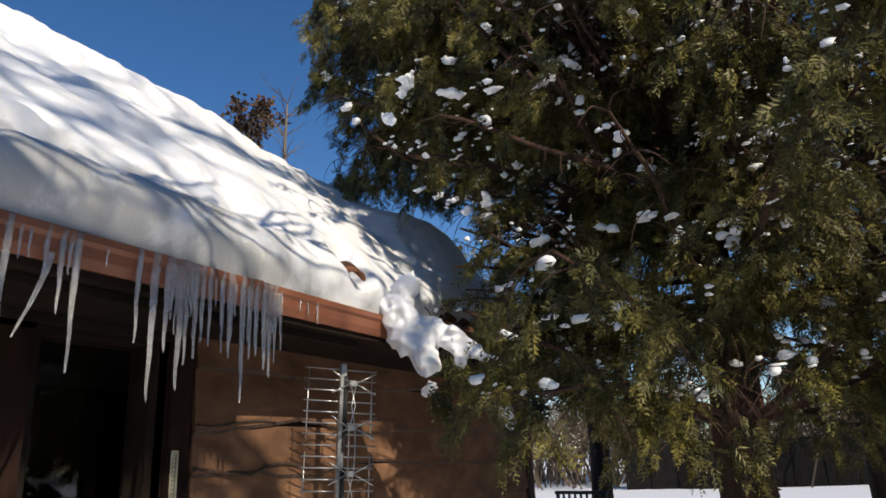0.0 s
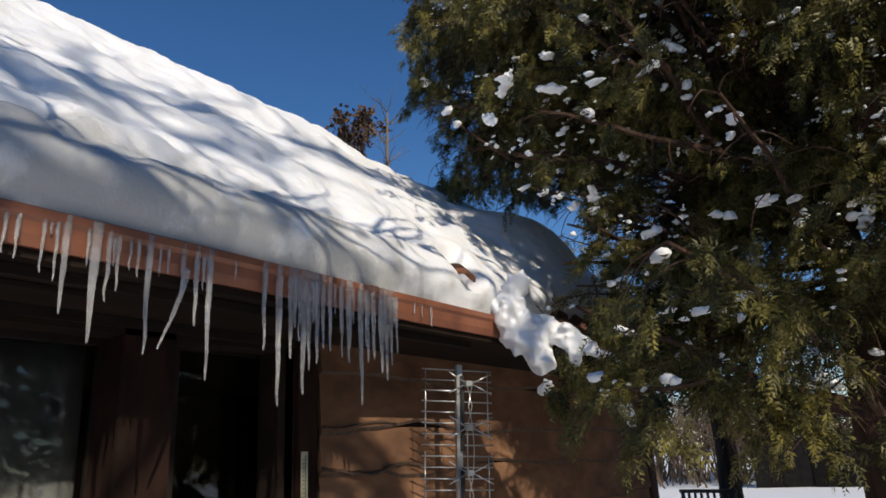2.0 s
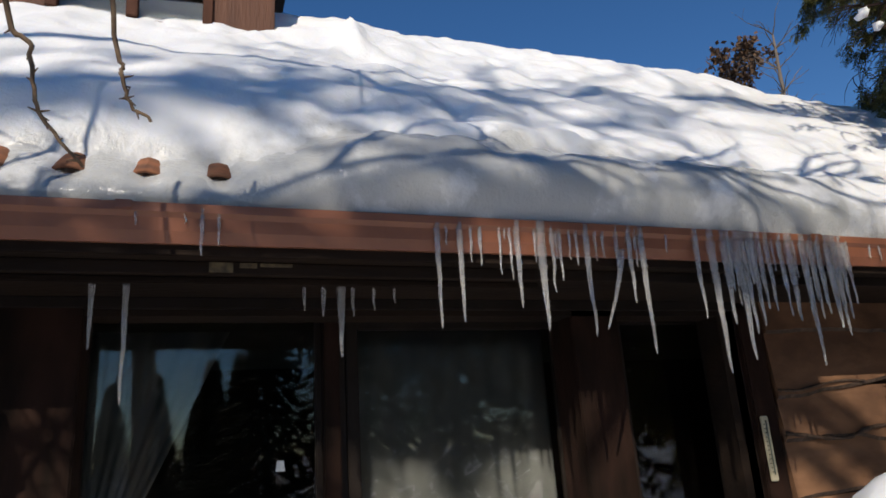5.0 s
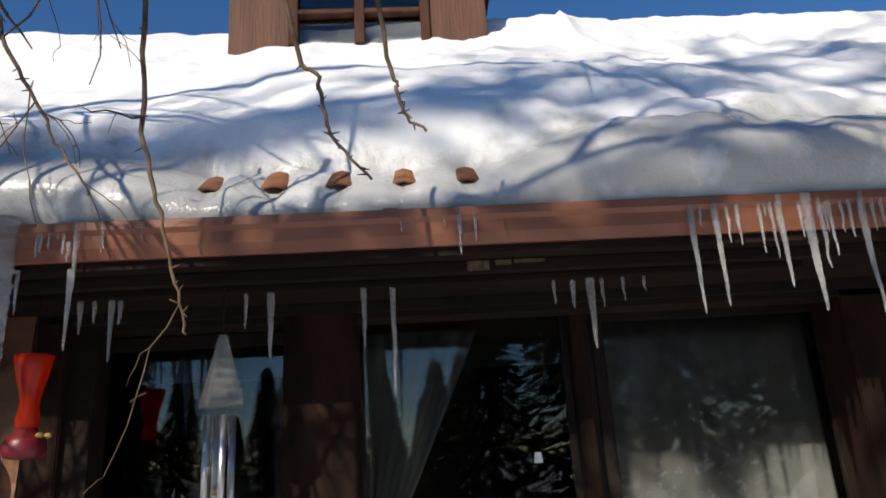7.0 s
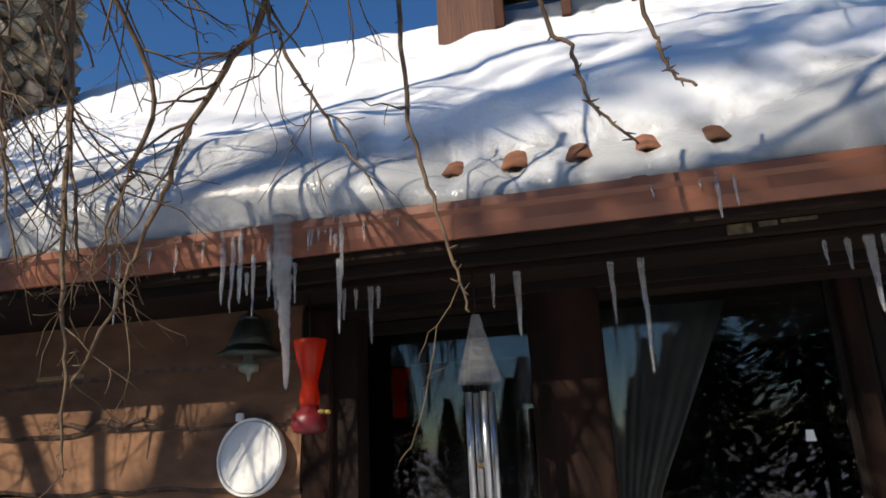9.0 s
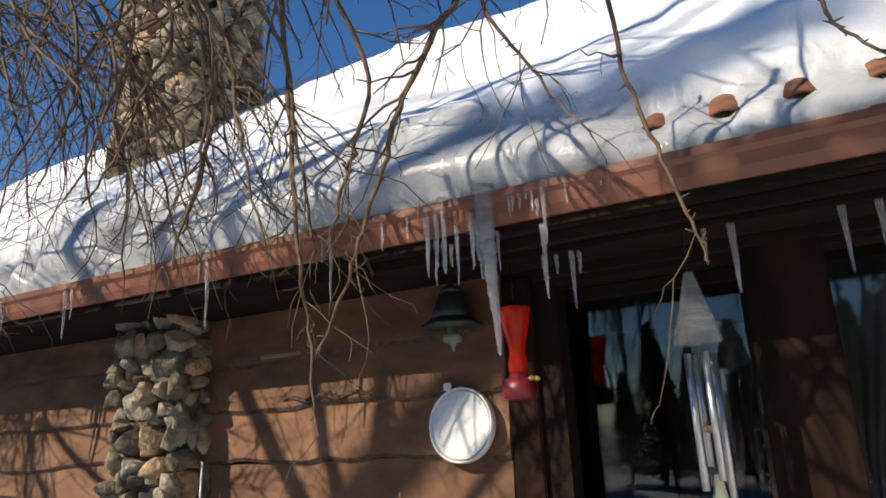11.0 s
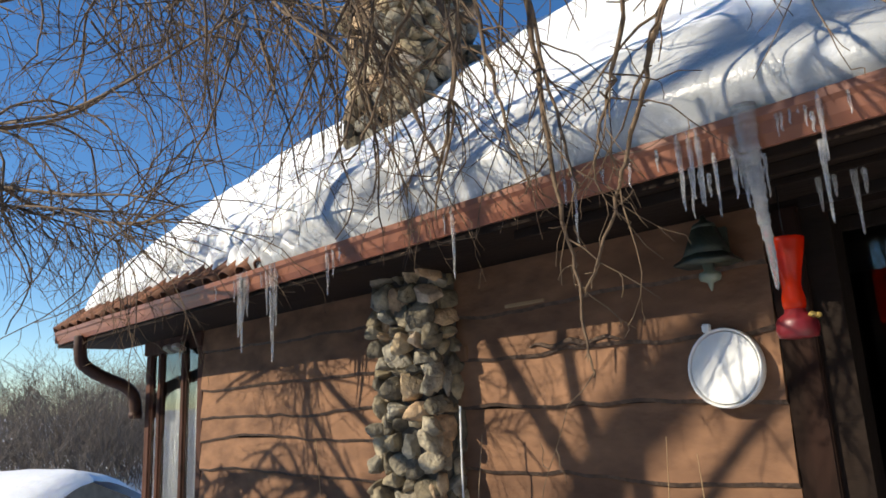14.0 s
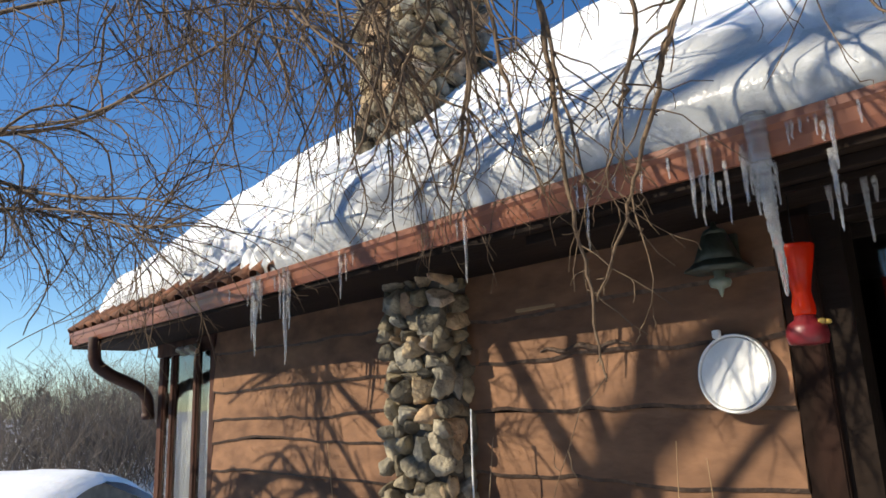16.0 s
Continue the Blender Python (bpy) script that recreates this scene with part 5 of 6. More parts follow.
def build_shade_tree():
    """Unseen bare tree added towards the sun; its boughs lay soft broad shadows over the roof."""
    tree = empty("bare_tree", (0, 0, 0))
    off = SUN * 7.5
    fork = Vector((0.55, -5.0, 3.0)) + off
    tube("trunk", smooth_path([(fork.x + 0.3, fork.y - 0.3, -0.1), (fork.x + 0.2, fork.y - 0.15, fork.z * 0.5), fork]), [0.24 - 0.08 * i / 12 for i in range(13)], M_TWIG, tree, 12)
    tw = Twigs(3)
    rng = tw.rng
    for L, count in (([(0.55, -5.0, 3.0), (0.9, -3.6, 4.7), (1.0, -1.8, 5.7), (0.9, -0.3, 6.4), (0.6, 1.0, 6.7)], 34), ([(0.55, -5.0, 3.0), (1.2, -4.6, 4.4), (1.9, -3.6, 5.6), (2.3, -2.2, 6.3), (2.4, -0.8, 6.6)], 30)):
        path = smooth_path([Vector(q) + off for q in L], 6)
        n = len(path)
        tube("limb", path, [0.085 * (1 - 0.8 * i / (n - 1)) for i in range(n)], M_TWIG, tree, 8)
        for _ in range(count):
            i = rng.randrange(n // 3, n - 1)
            d = (path[i + 1] - path[i]).normalized()
            side = d.cross(Vector((rng.gauss(0, 1), rng.gauss(0, 1), rng.gauss(0, 1)))).normalized()
            tw.grow(path[i], d * 0.8 + side * 0.7 + Vector((-0.2, 0.1, 0.15)), rng.uniform(0.8, 1.9), 0.030, 1, 0.30, 0.8)
    raw("crown", tw.V, tw.F, M_TWIG, tree, True)
    tagged(tree, "unseen leafless tree added beyond the yard to shade the roof", "tree")


build_shade_tree()


def build_yard_tree():
    """The taller bare tree towards the sun, unseen; added so that its twigs dapple the eave."""
    tree = empty("bare_tree", (0, 1.45, 0.15))
    fork = Vector((5.2, -2.6, 5.9))
    tube("trunk", smooth_path([(5.5, -2.2, -0.1), (5.4, -2.3, 2.5), (5.3, -2.45, 4.4), fork]), [0.2 - 0.08 * i / 18 for i in range(19)], M_TWIG, tree, 12)
    tw = Twigs(27)
    rng = tw.rng
    for L in ([fork, (5.0, -3.2, 6.6), (4.8, -3.7, 6.8), (4.7, -4.3, 6.9), (4.65, -4.9, 6.95)], [fork, (5.3, -3.0, 6.9), (5.4, -3.6, 7.3), (5.4, -4.4, 7.45), (5.4, -5.2, 7.55)], [fork, (4.8, -2.8, 6.5), (4.3, -3.2, 6.5), (4.05, -3.9, 6.5), (4.0, -4.5, 6.5)],
              [fork, (5.3, -2.2, 7.2), (5.4, -1.6, 8.4), (5.4, -1.0, 9.2)],
              [(5.35, -2.4, 5.0), (5.1, -2.4, 5.6), (5.0, -1.9, 6.1), (4.9, -1.3, 6.3)], [fork, (5.1, -2.6, 6.3), (4.9, -2.2, 6.6), (4.8, -1.6, 6.9)], [(5.35, -2.4, 5.0), (5.2, -2.7, 5.5), (5.0, -3.0, 5.9), (4.9, -3.3, 6.2)]):
        path = smooth_path(L, 6)
        n = len(path)
        tube("limb", path, [0.075 - 0.06 * i / (n - 1) for i in range(n)], M_TWIG, tree, 8)
        for _ in range(9):
            i = rng.randrange(n // 4, n - 1)
            d = (path[i + 1] - path[i]).normalized()
            side = d.cross(Vector((rng.gauss(0, 1), rng.gauss(0, 1), rng.gauss(0, 1)))).normalized()
            tw.grow(path[i], d * 0.7 + side * 0.6, rng.uniform(0.5, 1.1), 0.036, 1, 0.25, 0.4)
    path = smooth_path([(4.65, -4.9, 6.95), (4.6, -5.6, 6.93), (4.6, -6.4, 6.95), (4.6, -7.3, 6.9)], 6)
    tube("limb", path, [0.016 - 0.012 * i / (len(path) - 1) for i in range(len(path))], M_TWIG, tree, 6)
    for _ in range(42):
        i = rng.randrange(0, len(path) - 1)
        tw.grow(path[i], Vector((rng.gauss(0, 0.35), rng.gauss(0, 0.5), -0.7)), rng.uniform(0.25, 0.7), 0.03, 1, 0.7, 0.5)
    raw("crown", tw.V, tw.F, M_TWIG, tree, True)
    tagged(tree, "unseen leafless tree added across the yard to dapple the eave", "tree")


build_yard_tree()


def build_back_tree(at, h, seed, leafy, label):
    tree = empty("back_tree", at)
    tw = Twigs(seed)
    rng = tw.rng
    trunk = smooth_path([(0, 0, -0.2), (0.05, 0.03, h * 0.35), (-0.05, 0.0, h * 0.7), (0, 0, h * 0.95)], 5)
    tube("trunk", trunk, [0.10 - 0.085 * i / (len(trunk) - 1) for i in range(len(trunk))], M_BUSH, tree, 8)
    for _ in range(52):
        i = rng.randrange(len(trunk) // 2, len(trunk))
        a = rng.uniform(0, 6.28)
        tw.grow(trunk[i], Vector((math.cos(a), math.sin(a), rng.uniform(0.3, 1.2))), rng.uniform(0.4, 0.8), 0.010, 0, 0.0, 1.0)
    raw("crown", tw.V, tw.F, M_BUSH, tree)
    if leafy:
        V, F = [], []
        for _ in range(3600):
            p = tw.V[rng.randrange(len(tw.V))] + Vector([rng.gauss(0, 0.05) for _ in range(3)])
            u, w = Vector([rng.gauss(0, 1) for _ in range(3)]).normalized(), Vector([rng.gauss(0, 1) for _ in range(3)]).normalized()
            b = len(V)
            V += [p, p + u * 0.06 + w * 0.04, p + u * 0.12, p + u * 0.06 - w * 0.04]
            F.append((b, b + 1, b + 2, b + 3))
        raw("dry_leaves", V, F, M_DRYLEAF, tree)
    tagged(tree, label, "tree")


M_DRYLEAF = material("dry_leaf", (0.16, 0.085, 0.045), 0.8, (0.08, 0.045, 0.025), 3, 0, island=0.35)
build_back_tree((-9.05, 9.0, 0), 8.2, 61, True, "distant tree holding dry brown leaves behind the roof")
build_back_tree((-8.05, 9.0, 0), 8.4, 62, False, "distant thin leafless tree behind the roof")


# ---- cedars ----
def clump_data(V, F, c, size, rng, seg=7, ring=5):
    """A lumpy cushion of snow."""
    base = len(V)
    off = rng.uniform(0, 90)
    for j in range(ring + 1):
        th = math.pi * j / ring
        for k in range(seg):
            a = 2 * math.pi * k / seg
            v = Vector((math.sin(th) * math.cos(a), math.sin(th) * math.sin(a), math.cos(th)))
            f = 1 + 0.9 * noise.noise(v * 1.9 + Vector((off, 0, 0)))
            V.append(Vector((c.x + v.x * size[0] * f, c.y + v.y * size[1] * f, c.z + v.z * size[2] * f)))
    for j in range(ring):
        for k in range(seg):
            a, b = base + j * seg + k, base + j * seg + (k + 1) % seg
            F.append((a, a + seg, b + seg, b))


class Cedar:
    def __init__(self, seed):
        self.rng = random.Random(seed)
        self.np = np.random.RandomState(seed)
        self.BV, self.BF = [], []      # branch wood
        self.spots = []                # places and directions of sprays
        self.snow = []
        self.at = Vector((0, 0, 0))

    def inside_view_edge(self, p, sunlit=False):
        """Fits the crown's edge to the camera's view by bearing: low boughs stop short of the gutter's end, high ones
        may lean over it.
        """
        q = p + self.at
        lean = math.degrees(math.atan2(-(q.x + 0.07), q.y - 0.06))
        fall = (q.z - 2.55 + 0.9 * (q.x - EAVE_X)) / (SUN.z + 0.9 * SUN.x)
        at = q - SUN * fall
        # sunlit thins fronds whose shadow would fall on the roof's end
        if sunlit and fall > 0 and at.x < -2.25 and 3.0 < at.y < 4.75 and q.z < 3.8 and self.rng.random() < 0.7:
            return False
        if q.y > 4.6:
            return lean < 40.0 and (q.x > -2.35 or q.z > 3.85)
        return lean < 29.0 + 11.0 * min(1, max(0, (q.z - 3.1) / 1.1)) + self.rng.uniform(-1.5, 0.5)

    def branchlet(self, p, d, length, r):
        rng = self.rng
        if not self.inside_view_edge(p + d.normalized() * length * 0.6, True):
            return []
        n = 7
        pts = [p.copy()]
        d = d.normalized()
        for i in range(n):
            d = (d + Vector((rng.gauss(0, 0.16), rng.gauss(0, 0.16), rng.gauss(0, 0.10) - 0.16))).normalized()
            p = p + d * (length / n)
            pts.append(p.copy())
            if noise.noise((p + self.at) * 1.5) + 0.5 * noise.noise((p + self.at) * 3.4) > -0.10:
                self.spots.append((p.copy(), d.copy()))
        tube_data(self.BV, self.BF, pts, [r * (1 - 0.75 * i / n) for i in range(n + 1)], 4)
        return pts

    def limb(self, p, d, length, r, rise=0.1, gap=0.2, every=0.16):
        rng = self.rng
        n = max(8, int(length / 0.16))
        pts = [p.copy()]
        d = d.normalized()
        for i in range(n):
            f = i / n
            d = (d + Vector((rng.gauss(0, 0.09), rng.gauss(0, 0.09), rise * (0.5 - f) * 0.5 + rng.gauss(0, 0.05)))).normalized()
            p = p + d * (length / n)
            pts.append(p.copy())
            if not self.inside_view_edge(p + d * 0.2):
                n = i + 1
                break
            if f > gap:
                k = max(1, int(round((length / n) / every * 1.6)))
                for _ in range(k):
                    side = d.cross(Vector((0, 0, 1))).normalized() * rng.choice((-1, 1))
                    self.branchlet(p, d * rng.uniform(0.3, 1.0) + side * rng.uniform(0.2, 1.0) + Vector((0, 0, rng.uniform(-0.5, 0.2))), rng.uniform(0.25, 0.62) * (1.15 - 0.5 * f), 0.006)
                if rng.random() < 0.55:
                    self.snow.append(p + Vector((rng.gauss(0, 0.1), rng.gauss(0, 0.1), 0.01)))
        tube_data(self.BV, self.BF, pts, [r * (1 - 0.8 * i / n) + 0.003 for i in range(n + 1)], 5)
        return pts

    def leaves(self, per=2, scale=1.0, blades=10):
        """Flat scaly fronds: slim blades in pairs along a hanging stem, all in the frond's plane."""
        N = len(self.spots)
        g = self.np
        P = np.array([q for q, _ in self.spots]).repeat(per, 0)
        D = np.array([q for _, q in self.spots]).repeat(per, 0)
        M = N * per
        P = P + g.normal(0, 0.022 * scale, (M, 3))
        D = D + g.normal(0, 0.45, (M, 3)) + np.array([0, 0, -0.35])
        D /= np.linalg.norm(D, axis=1, keepdims=True)
        W = np.cross(D, g.normal(0, 1, (M, 3)) + np.array([0, 0, 0.4]))
        W /= np.linalg.norm(W, axis=1, keepdims=True)
        L = g.uniform(0.05, 0.12, (M, 1)) * scale
        out = []
        for k in range(blades):
            f = (k + 1.0) / blades
            side = (-1, 1)[k % 2] if k < blades - 1 else 0
            root = P + D * L * (f - 0.12) + np.array([0, 0, -0.02]) * f * f
            way = D * 0.75 + W * side * 0.75 + g.normal(0, 0.16, (M, 3))
            ln = L * (0.52 - 0.26 * f) * g.uniform(0.7, 1.2, (M, 1))
            b = np.cross(way, np.cross(D, W)) * (0.0066 * scale)
            out.append(np.stack([root - b, root + b + way * ln * 0.35, root + way * ln], 1))
        V = np.stack(out, 1).reshape(-1, 3)
        F = np.arange(len(V)).reshape(-1, 3)
        return V.tolist(), F.tolist()


def build_cedar(name, at, height, radius, low, limbs, seed, trunk_r, bias=None):
    c = Cedar(seed)
    c.at = Vector(at)
    rng = c.rng
    t = empty(name, at)
    tp = [Vector((0.05 * noise.noise((i * 0.5, seed, 0)) * i, 0.05 * noise.noise((i * 0.5, seed, 4)) * i, -0.1 + (height + 0.1) * i / 14)) for i in range(15)]
    V, F, m = [], [], 28
    fine = smooth_path(tp, 4)
    for i, p in enumerate(fine):
        f = i / (len(fine) - 1)
        r = trunk_r * (1 - 0.93 * f) * (1 + 0.35 * math.exp(-f * 26))
        for k in range(m):
            a = 2 * math.pi * k / m
            rr = r * (1 + 0.10 * noise.noise((math.cos(a) * 2.2, math.sin(a) * 2.2, f * 3 + seed)) + 0.07 * noise.noise((math.cos(a) * 6, math.sin(a) * 6, f * 9 + seed)))
            V.append((p.x + rr * math.cos(a), p.y + rr * math.sin(a), p.z))
    F = [(i * m + k, i * m + (k + 1) % m, (i + 1) * m + (k + 1) % m, (i + 1) * m + k) for i in range(len(fine) - 1) for k in range(m)]
    raw("trunk", V, F, M_CEDARBARK, t, True)
    for k in range(limbs):
        f = (k + rng.random()) / limbs
        h = low + (5.9 - low) * (f / 0.84) ** 1.05 if f < 0.84 else 5.9 + (height * 0.94 - 5.9) * (f - 0.84) / 0.16
        g = max(0, (h - low - 1.2) / (height - low - 1.2))
        ln = radius * (1 - g) ** 0.62 * rng.uniform(0.6, 1.1) + 0.2
        a = rng.uniform(0, 2 * math.pi)
        if bias is not None and rng.random() < 0.62:
            a = bias + rng.gauss(0, 1.15)
        i = min(13, max(1, int(14 * (h + 0.1) / (height + 0.1))))
        c.limb(tp[i].lerp(tp[i + 1], 0.5), Vector((math.cos(a), math.sin(a), 0.25)), ln, 0.008 + 0.008 * ln, 0.0, 0.10)
    return t, c


def finish_cedar(t, c, label, per, scale=1.0):
    """Wood, fronds and tags."""
    if c.BV:
        tagged(raw("wood", c.BV, c.BF, M_CEDARBARK, t), kind="stuff")
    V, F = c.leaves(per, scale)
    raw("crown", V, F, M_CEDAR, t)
    tagged(t, label, "tree")


cedar, cc = build_cedar("cedar_tree", (-0.72, 5.55, 0), 9.5, 3.0, 1.75, 190, 21, 0.21, bias=-2.1)
rng = cc.rng
base = Vector((-0.72, 5.55, 0))
# boughs that reach over the end of the roof and carry the larger snow cushions
BOUGH_SNOW = [(-2.16, 3.50, 2.15, 0.12, 0.13), (-2.02, 3.50, 2.20, 0.09, 0.10), (-1.93, 3.56, 2.12, 0.07, 0.10), (-2.12, 3.40, 2.43, 0.08, 0.07), (-2.04, 3.44, 2.37, 0.07, 0.08), (-1.80, 3.66, 2.02, 0.07, 0.05), (-1.69, 3.73, 1.70, 0.035, 0.11),
              (-2.07, 3.52, 1.86, 0.05, 0.04), (-2.25, 3.45, 2.28, 0.10, 0.10), (-1.62, 3.70, 2.14, 0.05, 0.05)]
UPPER_SNOW = [(-2.27, 3.49, 3.6, 0.054, 0.072), (-2.12, 3.46, 3.78, 0.072, 0.045), (-1.88, 3.62, 3.72, 0.072, 0.045), (-1.84, 3.97, 3.09, 0.063, 0.036), (-0.85, 4.25, 3.18, 0.045, 0.045), (-0.23, 4.18, 3.51, 0.054, 0.054), (-1.35, 3.85, 3.72, 0.063, 0.027), (-1.14, 3.66, 4.11, 0.045, 0.027), (-0.73, 3.83, 4.01, 0.045, 0.045), (-1.2, 4.02, 3.92, 0.054, 0.036)]
ends = [((-2.05, 4.05, 2.35), 2.7), ((-1.85, 3.95, 2.2), 2.5), ((-2.35, 4.7, 2.7), 3.0), ((-2.3, 4.6, 3.2), 3.3), ((-2.6, 4.6, 3.9), 3.9), ((-2.6, 4.2, 4.4), 4.4), ((-2.5, 4.3, 5.0), 4.9), ((-2.3, 3.9, 4.0), 4.1), ((-2.4, 4.0, 4.7), 4.7), ((-3.3, 4.1, 4.7), 4.5), ((-3.4, 4.3, 5.2), 4.9), ((-3.5, 4.2, 5.6), 5.2), ((-3.3, 3.9, 5.0), 4.8), ((-3.4, 4.0, 6.0), 5.6), ((-3.1, 3.9, 5.5), 5.1), ((-3.2, 4.6, 4.6), 4.6), ((-3.9, 4.8, 5.2), 4.9), ((-3.8, 4.9, 5.7), 5.3), ((-3.6, 4.8, 4.9), 4.7), ((-4.0, 5.2, 5.6), 5.2), ((-3.5, 5.0, 6.2), 5.8), ((-3.9, 5.0, 6.4), 6.0), ((-3.3, 4.9, 5.3), 5.0), ((-3.7, 5.2, 5.9), 5.5), ((-2.6, 5.0, 3.4), 3.6), ((-2.4, 5.2, 3.0), 3.2), ((-2.9, 5.3, 4.1), 4.1), ((-1.9, 4.6, 2.1), 2.6), ((-1.4, 4.4, 1.9), 2.3), ((-0.6, 4.0, 2.1), 2.4), ((0.2, 4.3, 2.0), 2.3), ((-3.5, 4.6, 5.0), 4.8), ((-2.3, 5.2, 2.6), 2.8), ((-2.9, 3.75, 4.7), 4.5), ((-3.0, 3.9, 5.3), 5.0), ((-3.0, 4.3, 4.5), 4.4), ((-2.7, 3.6, 5.0), 4.7), ((-2.6, 3.6, 5.7), 5.3), ((-2.5, 3.8, 4.2), 4.2), ((-2.9, 4.2, 5.9), 5.6), ((-2.3, 3.5, 4.5), 4.3)]
ends += [((x * 1.02, y * 1.03, z - 0.06), z + 0.25) for x, y, z, r, h in UPPER_SNOW]
tufts = [Vector((rng.uniform(-4.4, -2.3), rng.uniform(4.3, 5.8), rng.uniform(3.6, 6.8))) for _ in range(330)]
# cut along a similar edge, to fit the camera's view
tufts = [q for q in tufts if -q.x / q.y < 0.70 + 0.05 * (q.z - 3.5)]
ends += [(tuple(q), q.z * 0.9 + 0.3) for q in tufts[:18]]
for q in tufts:
    for _ in range(4):
        cc.branchlet(q - base + Vector([rng.gauss(0, 0.12) for _ in range(3)]), Vector((rng.gauss(-0.5, 0.7), rng.gauss(-0.3, 0.7), rng.gauss(-0.4, 0.4))), rng.uniform(0.25, 0.5), 0.005)
for end, h in ends:
    d = Vector(end) - base - Vector((0, 0, h))
    cc.limb(Vector((0, 0, h)), d + Vector((0, 0, 0.12)), d.length * 0.97, 0.022, 0.0, 0.15)
for x, y, z, r, h in BOUGH_SNOW + UPPER_SNOW:
    for _ in range(5):
        cc.branchlet(Vector((x, y, z - h * 0.5)) - base + Vector((rng.gauss(0, r * 0.7), rng.gauss(0, r * 0.7) + 0.05, 0.0)), Vector((rng.gauss(0, 0.6), rng.gauss(0, 0.6), -0.5)), rng.uniform(0.10, 0.26), 0.004)
cc.snow = [s for s in cc.snow if s.y < 0.2 and s.xy.length > 0.8]
finish_cedar(cedar, cc, "tall green-gold cedar with snow caught in its branches", 4)
others = []
for nm, at, hgt, rad, low, lim, sd in (("cedar_tree", (-3.0, 9.6, 0), 7.5, 2.1, 1.6, 62, 22), ("cedar_tree", (1.9, 6.6, 0), 9.0, 2.6, 1.0, 100, 23), ("cedar_tree", (0.2, 9.2, 0), 9.5, 2.6, 1.6, 72, 24)):
    t2, c2 = build_cedar(nm, at, hgt, rad, low, lim, sd, 0.16)
    finish_cedar(t2, c2, "dark green cedar behind the house end", 1, 1.7)
    others.append((t2, c2))

# snow on the cedar: single cushions on boughs, the large ones first
def snow_on_bough(c, size, seed, label="cushion of white snow resting on a cedar bough"):
    V, F = [], []
    r = random.Random(seed)
    way = Vector((r.gauss(0, 1), r.gauss(0, 0.5), -0.45)).normalized()
    for k in range(13):
        q = Vector(c) + way * size[0] * (k / 6 - 1) * 1.1 + Vector((r.gauss(0, size[0] * 0.16), r.gauss(0, size[1] * 0.16), r.gauss(0, size[2] * 0.16)))
        f = r.uniform(0.34, 0.58) - 0.12 * abs(k / 6 - 1)
        clump_data(V, F, q, [v * f * r.uniform(0.7, 1.2) for v in size], r, 10, 7)
    ob = raw("snow_cushion", V, F, M_SNOW, None, True)
    rm = ob.modifiers.new("merge", "REMESH")
    rm.mode, rm.voxel_size, rm.use_smooth_shade = "VOXEL", max(0.007, size[0] * 0.09), True
    sm = ob.modifiers.new("soften", "SMOOTH")
    sm.iterations, sm.factor = 2, 0.5
    tagged(ob, label, "snow", "snow cushions on the cedar")


def snow_mass():
    """The heavy snow that hangs on the bough at the gutter's end."""
    V, F = [], []
    r = random.Random(3)
    for pts, r0, r1 in (([(-2.16, 3.42, 2.46), (-2.17, 3.47, 2.34), (-2.16, 3.50, 2.22), (-2.10, 3.50, 2.10), (-2.04, 3.50, 2.03)], 0.075, 0.075), ([(-2.17, 3.50, 2.24), (-2.06, 3.52, 2.20), (-1.95, 3.56, 2.15), (-1.90, 3.58, 2.08), (-1.89, 3.58, 2.00)], 0.085, 0.035),
                        ([(-1.93, 3.58, 2.16), (-1.84, 3.64, 2.08), (-1.76, 3.68, 2.02), (-1.68, 3.71, 1.99)], 0.05, 0.022), ([(-2.24, 3.42, 2.36), (-2.22, 3.44, 2.24), (-2.19, 3.47, 2.12)], 0.06, 0.07)):
        path = smooth_path(pts, 4)
        for i, p in enumerate(path):
            q = r0 + (r1 - r0) * i / (len(path) - 1)
            clump_data(V, F, p + Vector([r.gauss(0, q * 0.22) for _ in range(3)]), [q * r.uniform(0.75, 1.15) for _ in range(3)], r, 10, 7)
    ob = raw("snow_cushion", V, F, M_SNOW, None, True)
    rm = ob.modifiers.new("merge", "REMESH")
    rm.mode, rm.voxel_size, rm.use_smooth_shade = "VOXEL", 0.011, True
    sm = ob.modifiers.new("soften", "SMOOTH")
    sm.iterations, sm.factor = 6, 0.5
    tagged(ob, "heavy drooping mass of snow on the bough by the gutter end", "snow", "snow cushions on the cedar")


snow_mass()
for k, (x, y, z, r, h) in enumerate(BOUGH_SNOW):
    if k in (6, 7, 9):
        snow_on_bough((x, y, z), (r * 1.1, r * 1.1, h * 1.1), 40 + k)
for k, (x, y, z, r, h) in enumerate(UPPER_SNOW):
    snow_on_bough((x, y, z), (r, r, h), 70 + k)
V, F = [], []
for s in cc.snow * 2:
    big = rng.choice((0.5, 0.8, 1.1, 1.7))
    at = s + base + Vector((rng.gauss(0, 0.10), rng.gauss(0, 0.10) - 0.06, rng.gauss(0.02, 0.04)))
    way = Vector((rng.gauss(0, 1), rng.gauss(0, 0.6), -0.5)).normalized()
    for _ in range(3):
        sz = rng.uniform(0.006, 0.017) * big
        clump_data(V, F, at + way * rng.gauss(0, 0.022 * big), (sz * rng.uniform(0.8, 2.2), sz, sz * rng.uniform(0.4, 1.2)), rng, 5, 4)
for t2, c2 in others:
    for s in c2.snow:
        sz = rng.uniform(0.02, 0.06)
        clump_data(V, F, s + t2.location, (sz * rng.uniform(0.8, 1.8), sz, sz * 0.7), rng)
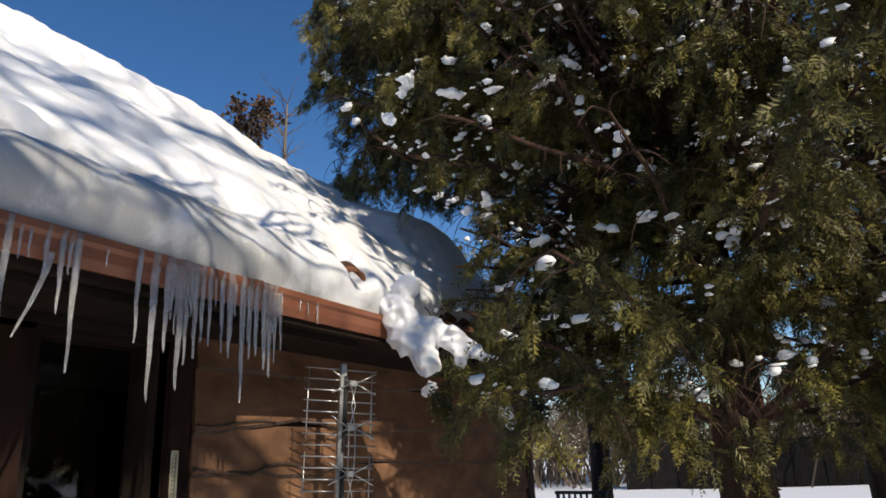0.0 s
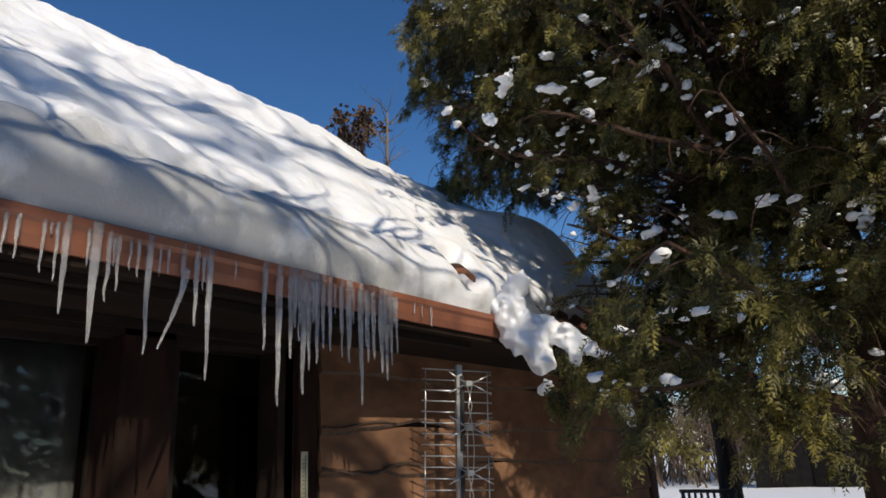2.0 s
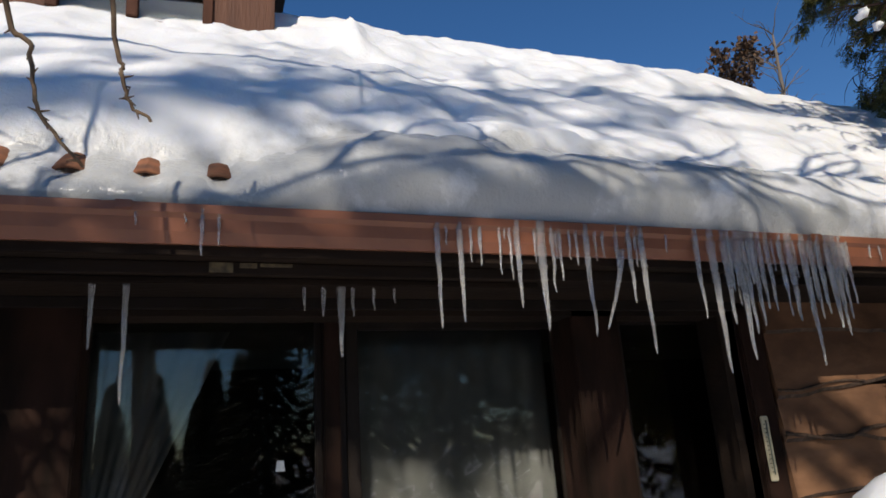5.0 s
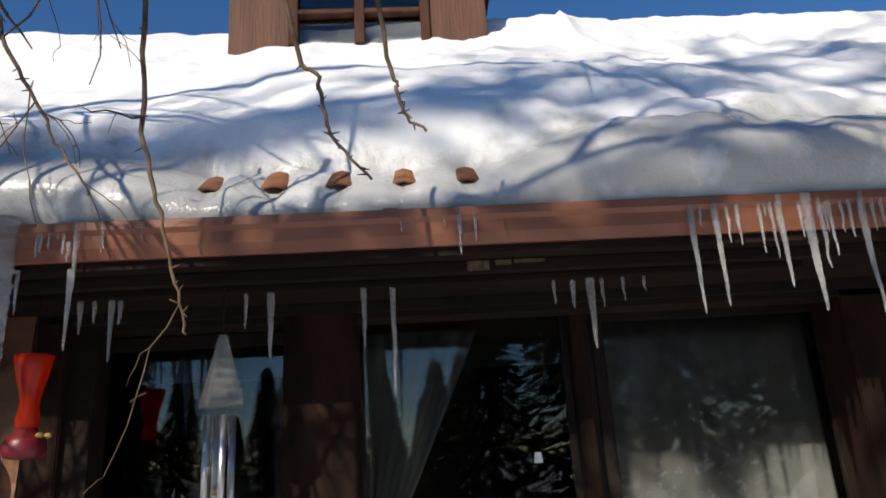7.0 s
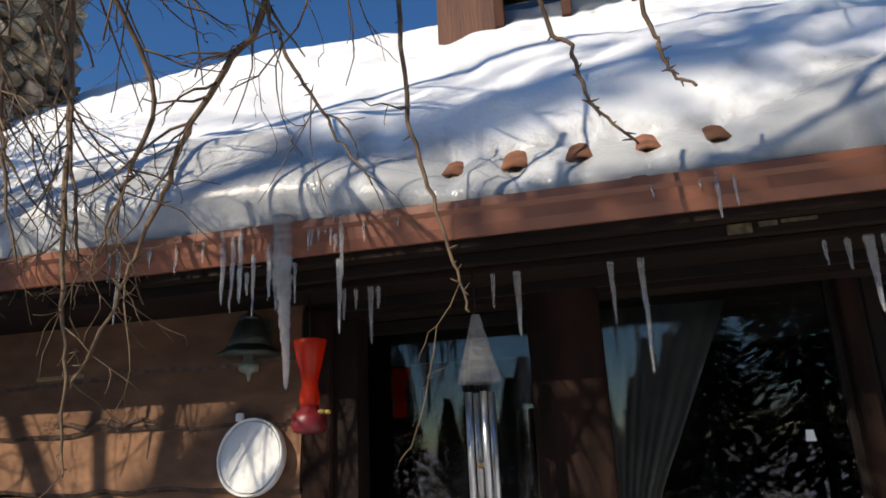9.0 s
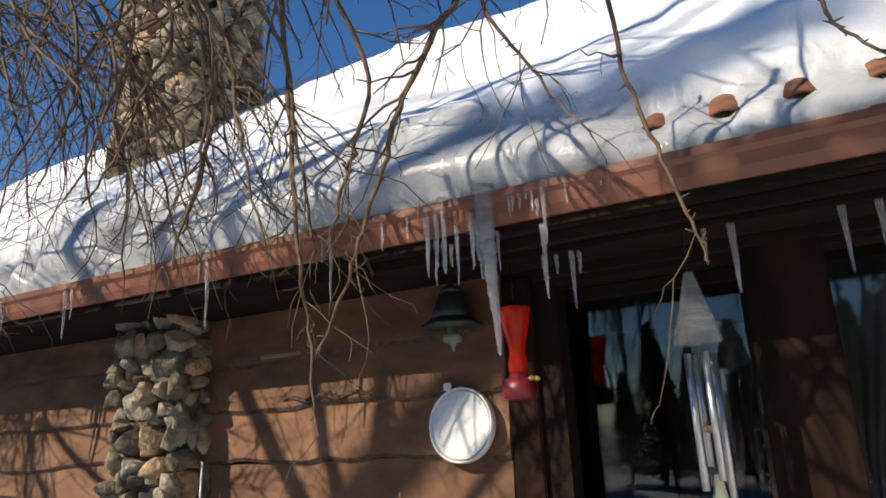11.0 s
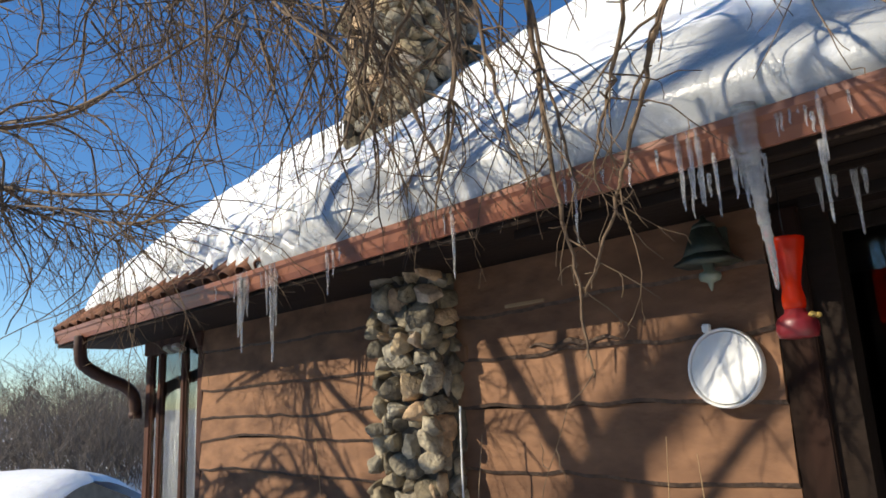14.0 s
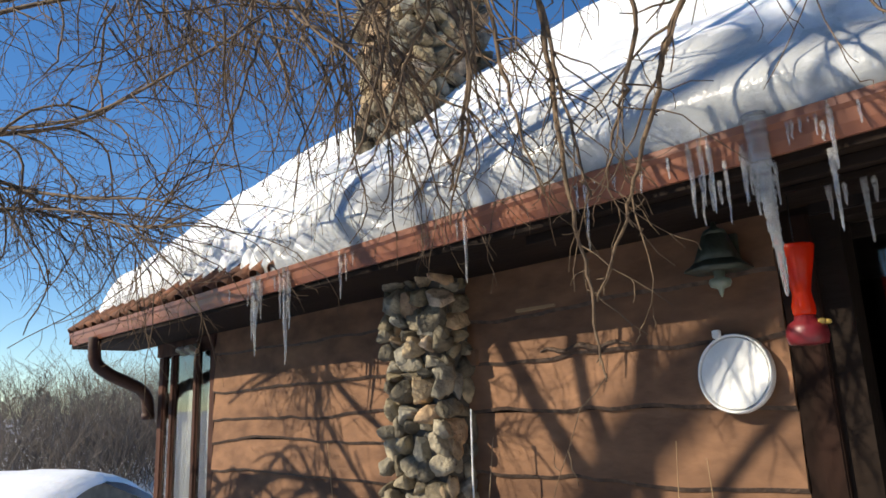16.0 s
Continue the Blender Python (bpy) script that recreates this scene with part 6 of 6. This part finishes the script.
tagged(raw("branch_snow", V, F, M_SNOW, None, True), "small lumps of snow scattered through the cedar boughs", "snow", kind="stuff")


# ---- distance ----
def brush(name, spots, label, mat, hmin, hmax, seed, spread=1.2, n=70, wood=0.012, kind="stuff", cat="shrub", lean=0.3):
    """Leafless thicket: many thin forking stems."""
    r = random.Random(seed)
    V, F = [], []
    for x, y in spots:
        for _ in range(n):
            p = Vector((x + r.gauss(0, spread), y + r.gauss(0, spread), 0))
            p.z = ground_height(p.x, p.y) - 0.05
            d = Vector((r.gauss(0, lean), r.gauss(0, lean), 1)).normalized()
            h = r.uniform(hmin, hmax)
            pts = [p + d * h * f + Vector((r.gauss(0, 0.04), r.gauss(0, 0.04), 0)) * h * f for f in (0, 0.3, 0.6, 1)]
            tube_data(V, F, pts, [wood, wood * 0.7, wood * 0.45, wood * 0.15], 3)
            for _ in range(9):
                f = r.uniform(0.25, 0.95)
                q = p + d * h * f
                e = q + Vector((r.gauss(0, 0.5), r.gauss(0, 0.5), r.uniform(0.2, 0.9))) * h * 0.28
                tube_data(V, F, [q, q.lerp(e, 0.5) + Vector((0, 0, 0.03)), e], [wood * 0.45, wood * 0.3, wood * 0.12], 3)
    ob = raw(name, V, F, mat)
    return tagged(ob, label, cat, kind=kind)


brush("thicket", [(-3.9 - 1.25 * k, -17.0 - (k % 2) * 1.6) for k in range(7)] + [(-8.0 - 2 * k, -23) for k in range(4)], "grey-brown leafless thicket beyond the shed", M_BUSH, 1.2, 2.9, 5, 1.3, 260, 0.010, lean=0.4)
brush("tall_brush", [(-9 - 2.2 * k, 27 + (k % 3)) for k in range(4)] + [(-7 + 2.2 * k, 27 + (k % 2) * 2) for k in range(9)], "tan dry brush behind the yard fence", M_BRUSH, 1.8, 4.6, 6, 1.4, 75, 0.038)


def conifer_data(V, F, x, y, h, r0, rg, n=3200, leaf=1.0):
    z0 = ground_height(x, y)
    tube_data(V, F, [Vector((x, y, z0 - 0.1)), Vector((x, y, z0 + h))], [0.03 * h * 0.5, 0.01], 5)
    for _ in range(n):
        f = rg.random() ** 0.8
        a = rg.uniform(0, 2 * math.pi)
        rr = r0 * (1 - f) * rg.uniform(0.25, 1.05) + 0.05
        c = Vector((x + rr * math.cos(a), y + rr * math.sin(a), z0 + 0.3 + (h - 0.3) * f - 0.12 * rr))
        out = Vector((math.cos(a), math.sin(a), -0.45)).normalized()
        w = Vector((-math.sin(a), math.cos(a), rg.gauss(0, 0.3)))
        s = rg.uniform(0.05, 0.15) * h / 6 * leaf
        b = len(V)
        V.extend([c - out * s, c + w * s * 0.45, c + out * s * 1.3, c - w * s * 0.45])
        F.append((b, b + 1, b + 2, b + 3))


def far_conifers(name, rows, label, seed):
    rg = random.Random(seed)
    for x, y, h in rows:
        V, F = [], []
        conifer_data(V, F, x, y, h, h * 0.24, rg, 4000, 1.25)
        tagged(raw(name, V, F, M_FARWOOD), label, "tree", "far conifers")


# Unseen belt set square to the sun, added to shade the ground's snow.
far_conifers("conifer", [(9.5 + 0.604 * k, -9 + 0.797 * k, 8.0 + 0.5 * math.sin(k * 2.3)) for k in (-5.6, -3.0, -2, -0.7, 0.6, 2)], "unseen dark conifer in a belt added to shade the yard", 6)
far_conifers("conifer", [(13.2 + 0.9 * math.sin(k * 1.9), -9.5 + 1.05 * k, 3.7 + 0.7 * math.sin(k * 2.7)) for k in range(11)], "low dark conifer in the row across the yard", 8)
far_conifers("conifer", [(8.5, 3.2, 8.5), (9.5, 5.6, 9.5), (8.0, 1.2, 5.5), (12, -1.0, 3.6), (13, -4, 3.2), (10.5, 8.5, 10), (10, -10, 8), (9.0, 0.2, 3.6)], "dark conifer across the yard, mirrored in the door glass", 4)
brush("yard_trees", [(7.5, -3.0), (8.5, -0.6), (7.8, 2.0), (9.0, -7), (8, 4.2)], "leafless young trees across the yard", M_BRUSH, 3.0, 6.0, 9, 0.9, 9, 0.016, cat="tree")


def far_woods():
    """Grey tree line that closes the horizon to the south and north."""
    rg = random.Random(44)
    V, F = [], []
    for k in range(150):
        a = math.radians(rg.uniform(195, 262) if k < 80 else rg.uniform(62, 125))
        r = rg.uniform(58, 84)
        low = rg.uniform(1.6, 2.8) if k < 80 else rg.uniform(3.0, 6.0)
        conifer_data(V, F, r * math.cos(a), r * math.sin(a), low, 2.6, rg, 170, 4.0)
    tagged(raw("far_woods", V, F, M_FARWOOD), "dark distant tree line closing the snowy horizon", "woods", kind="stuff")


far_woods()
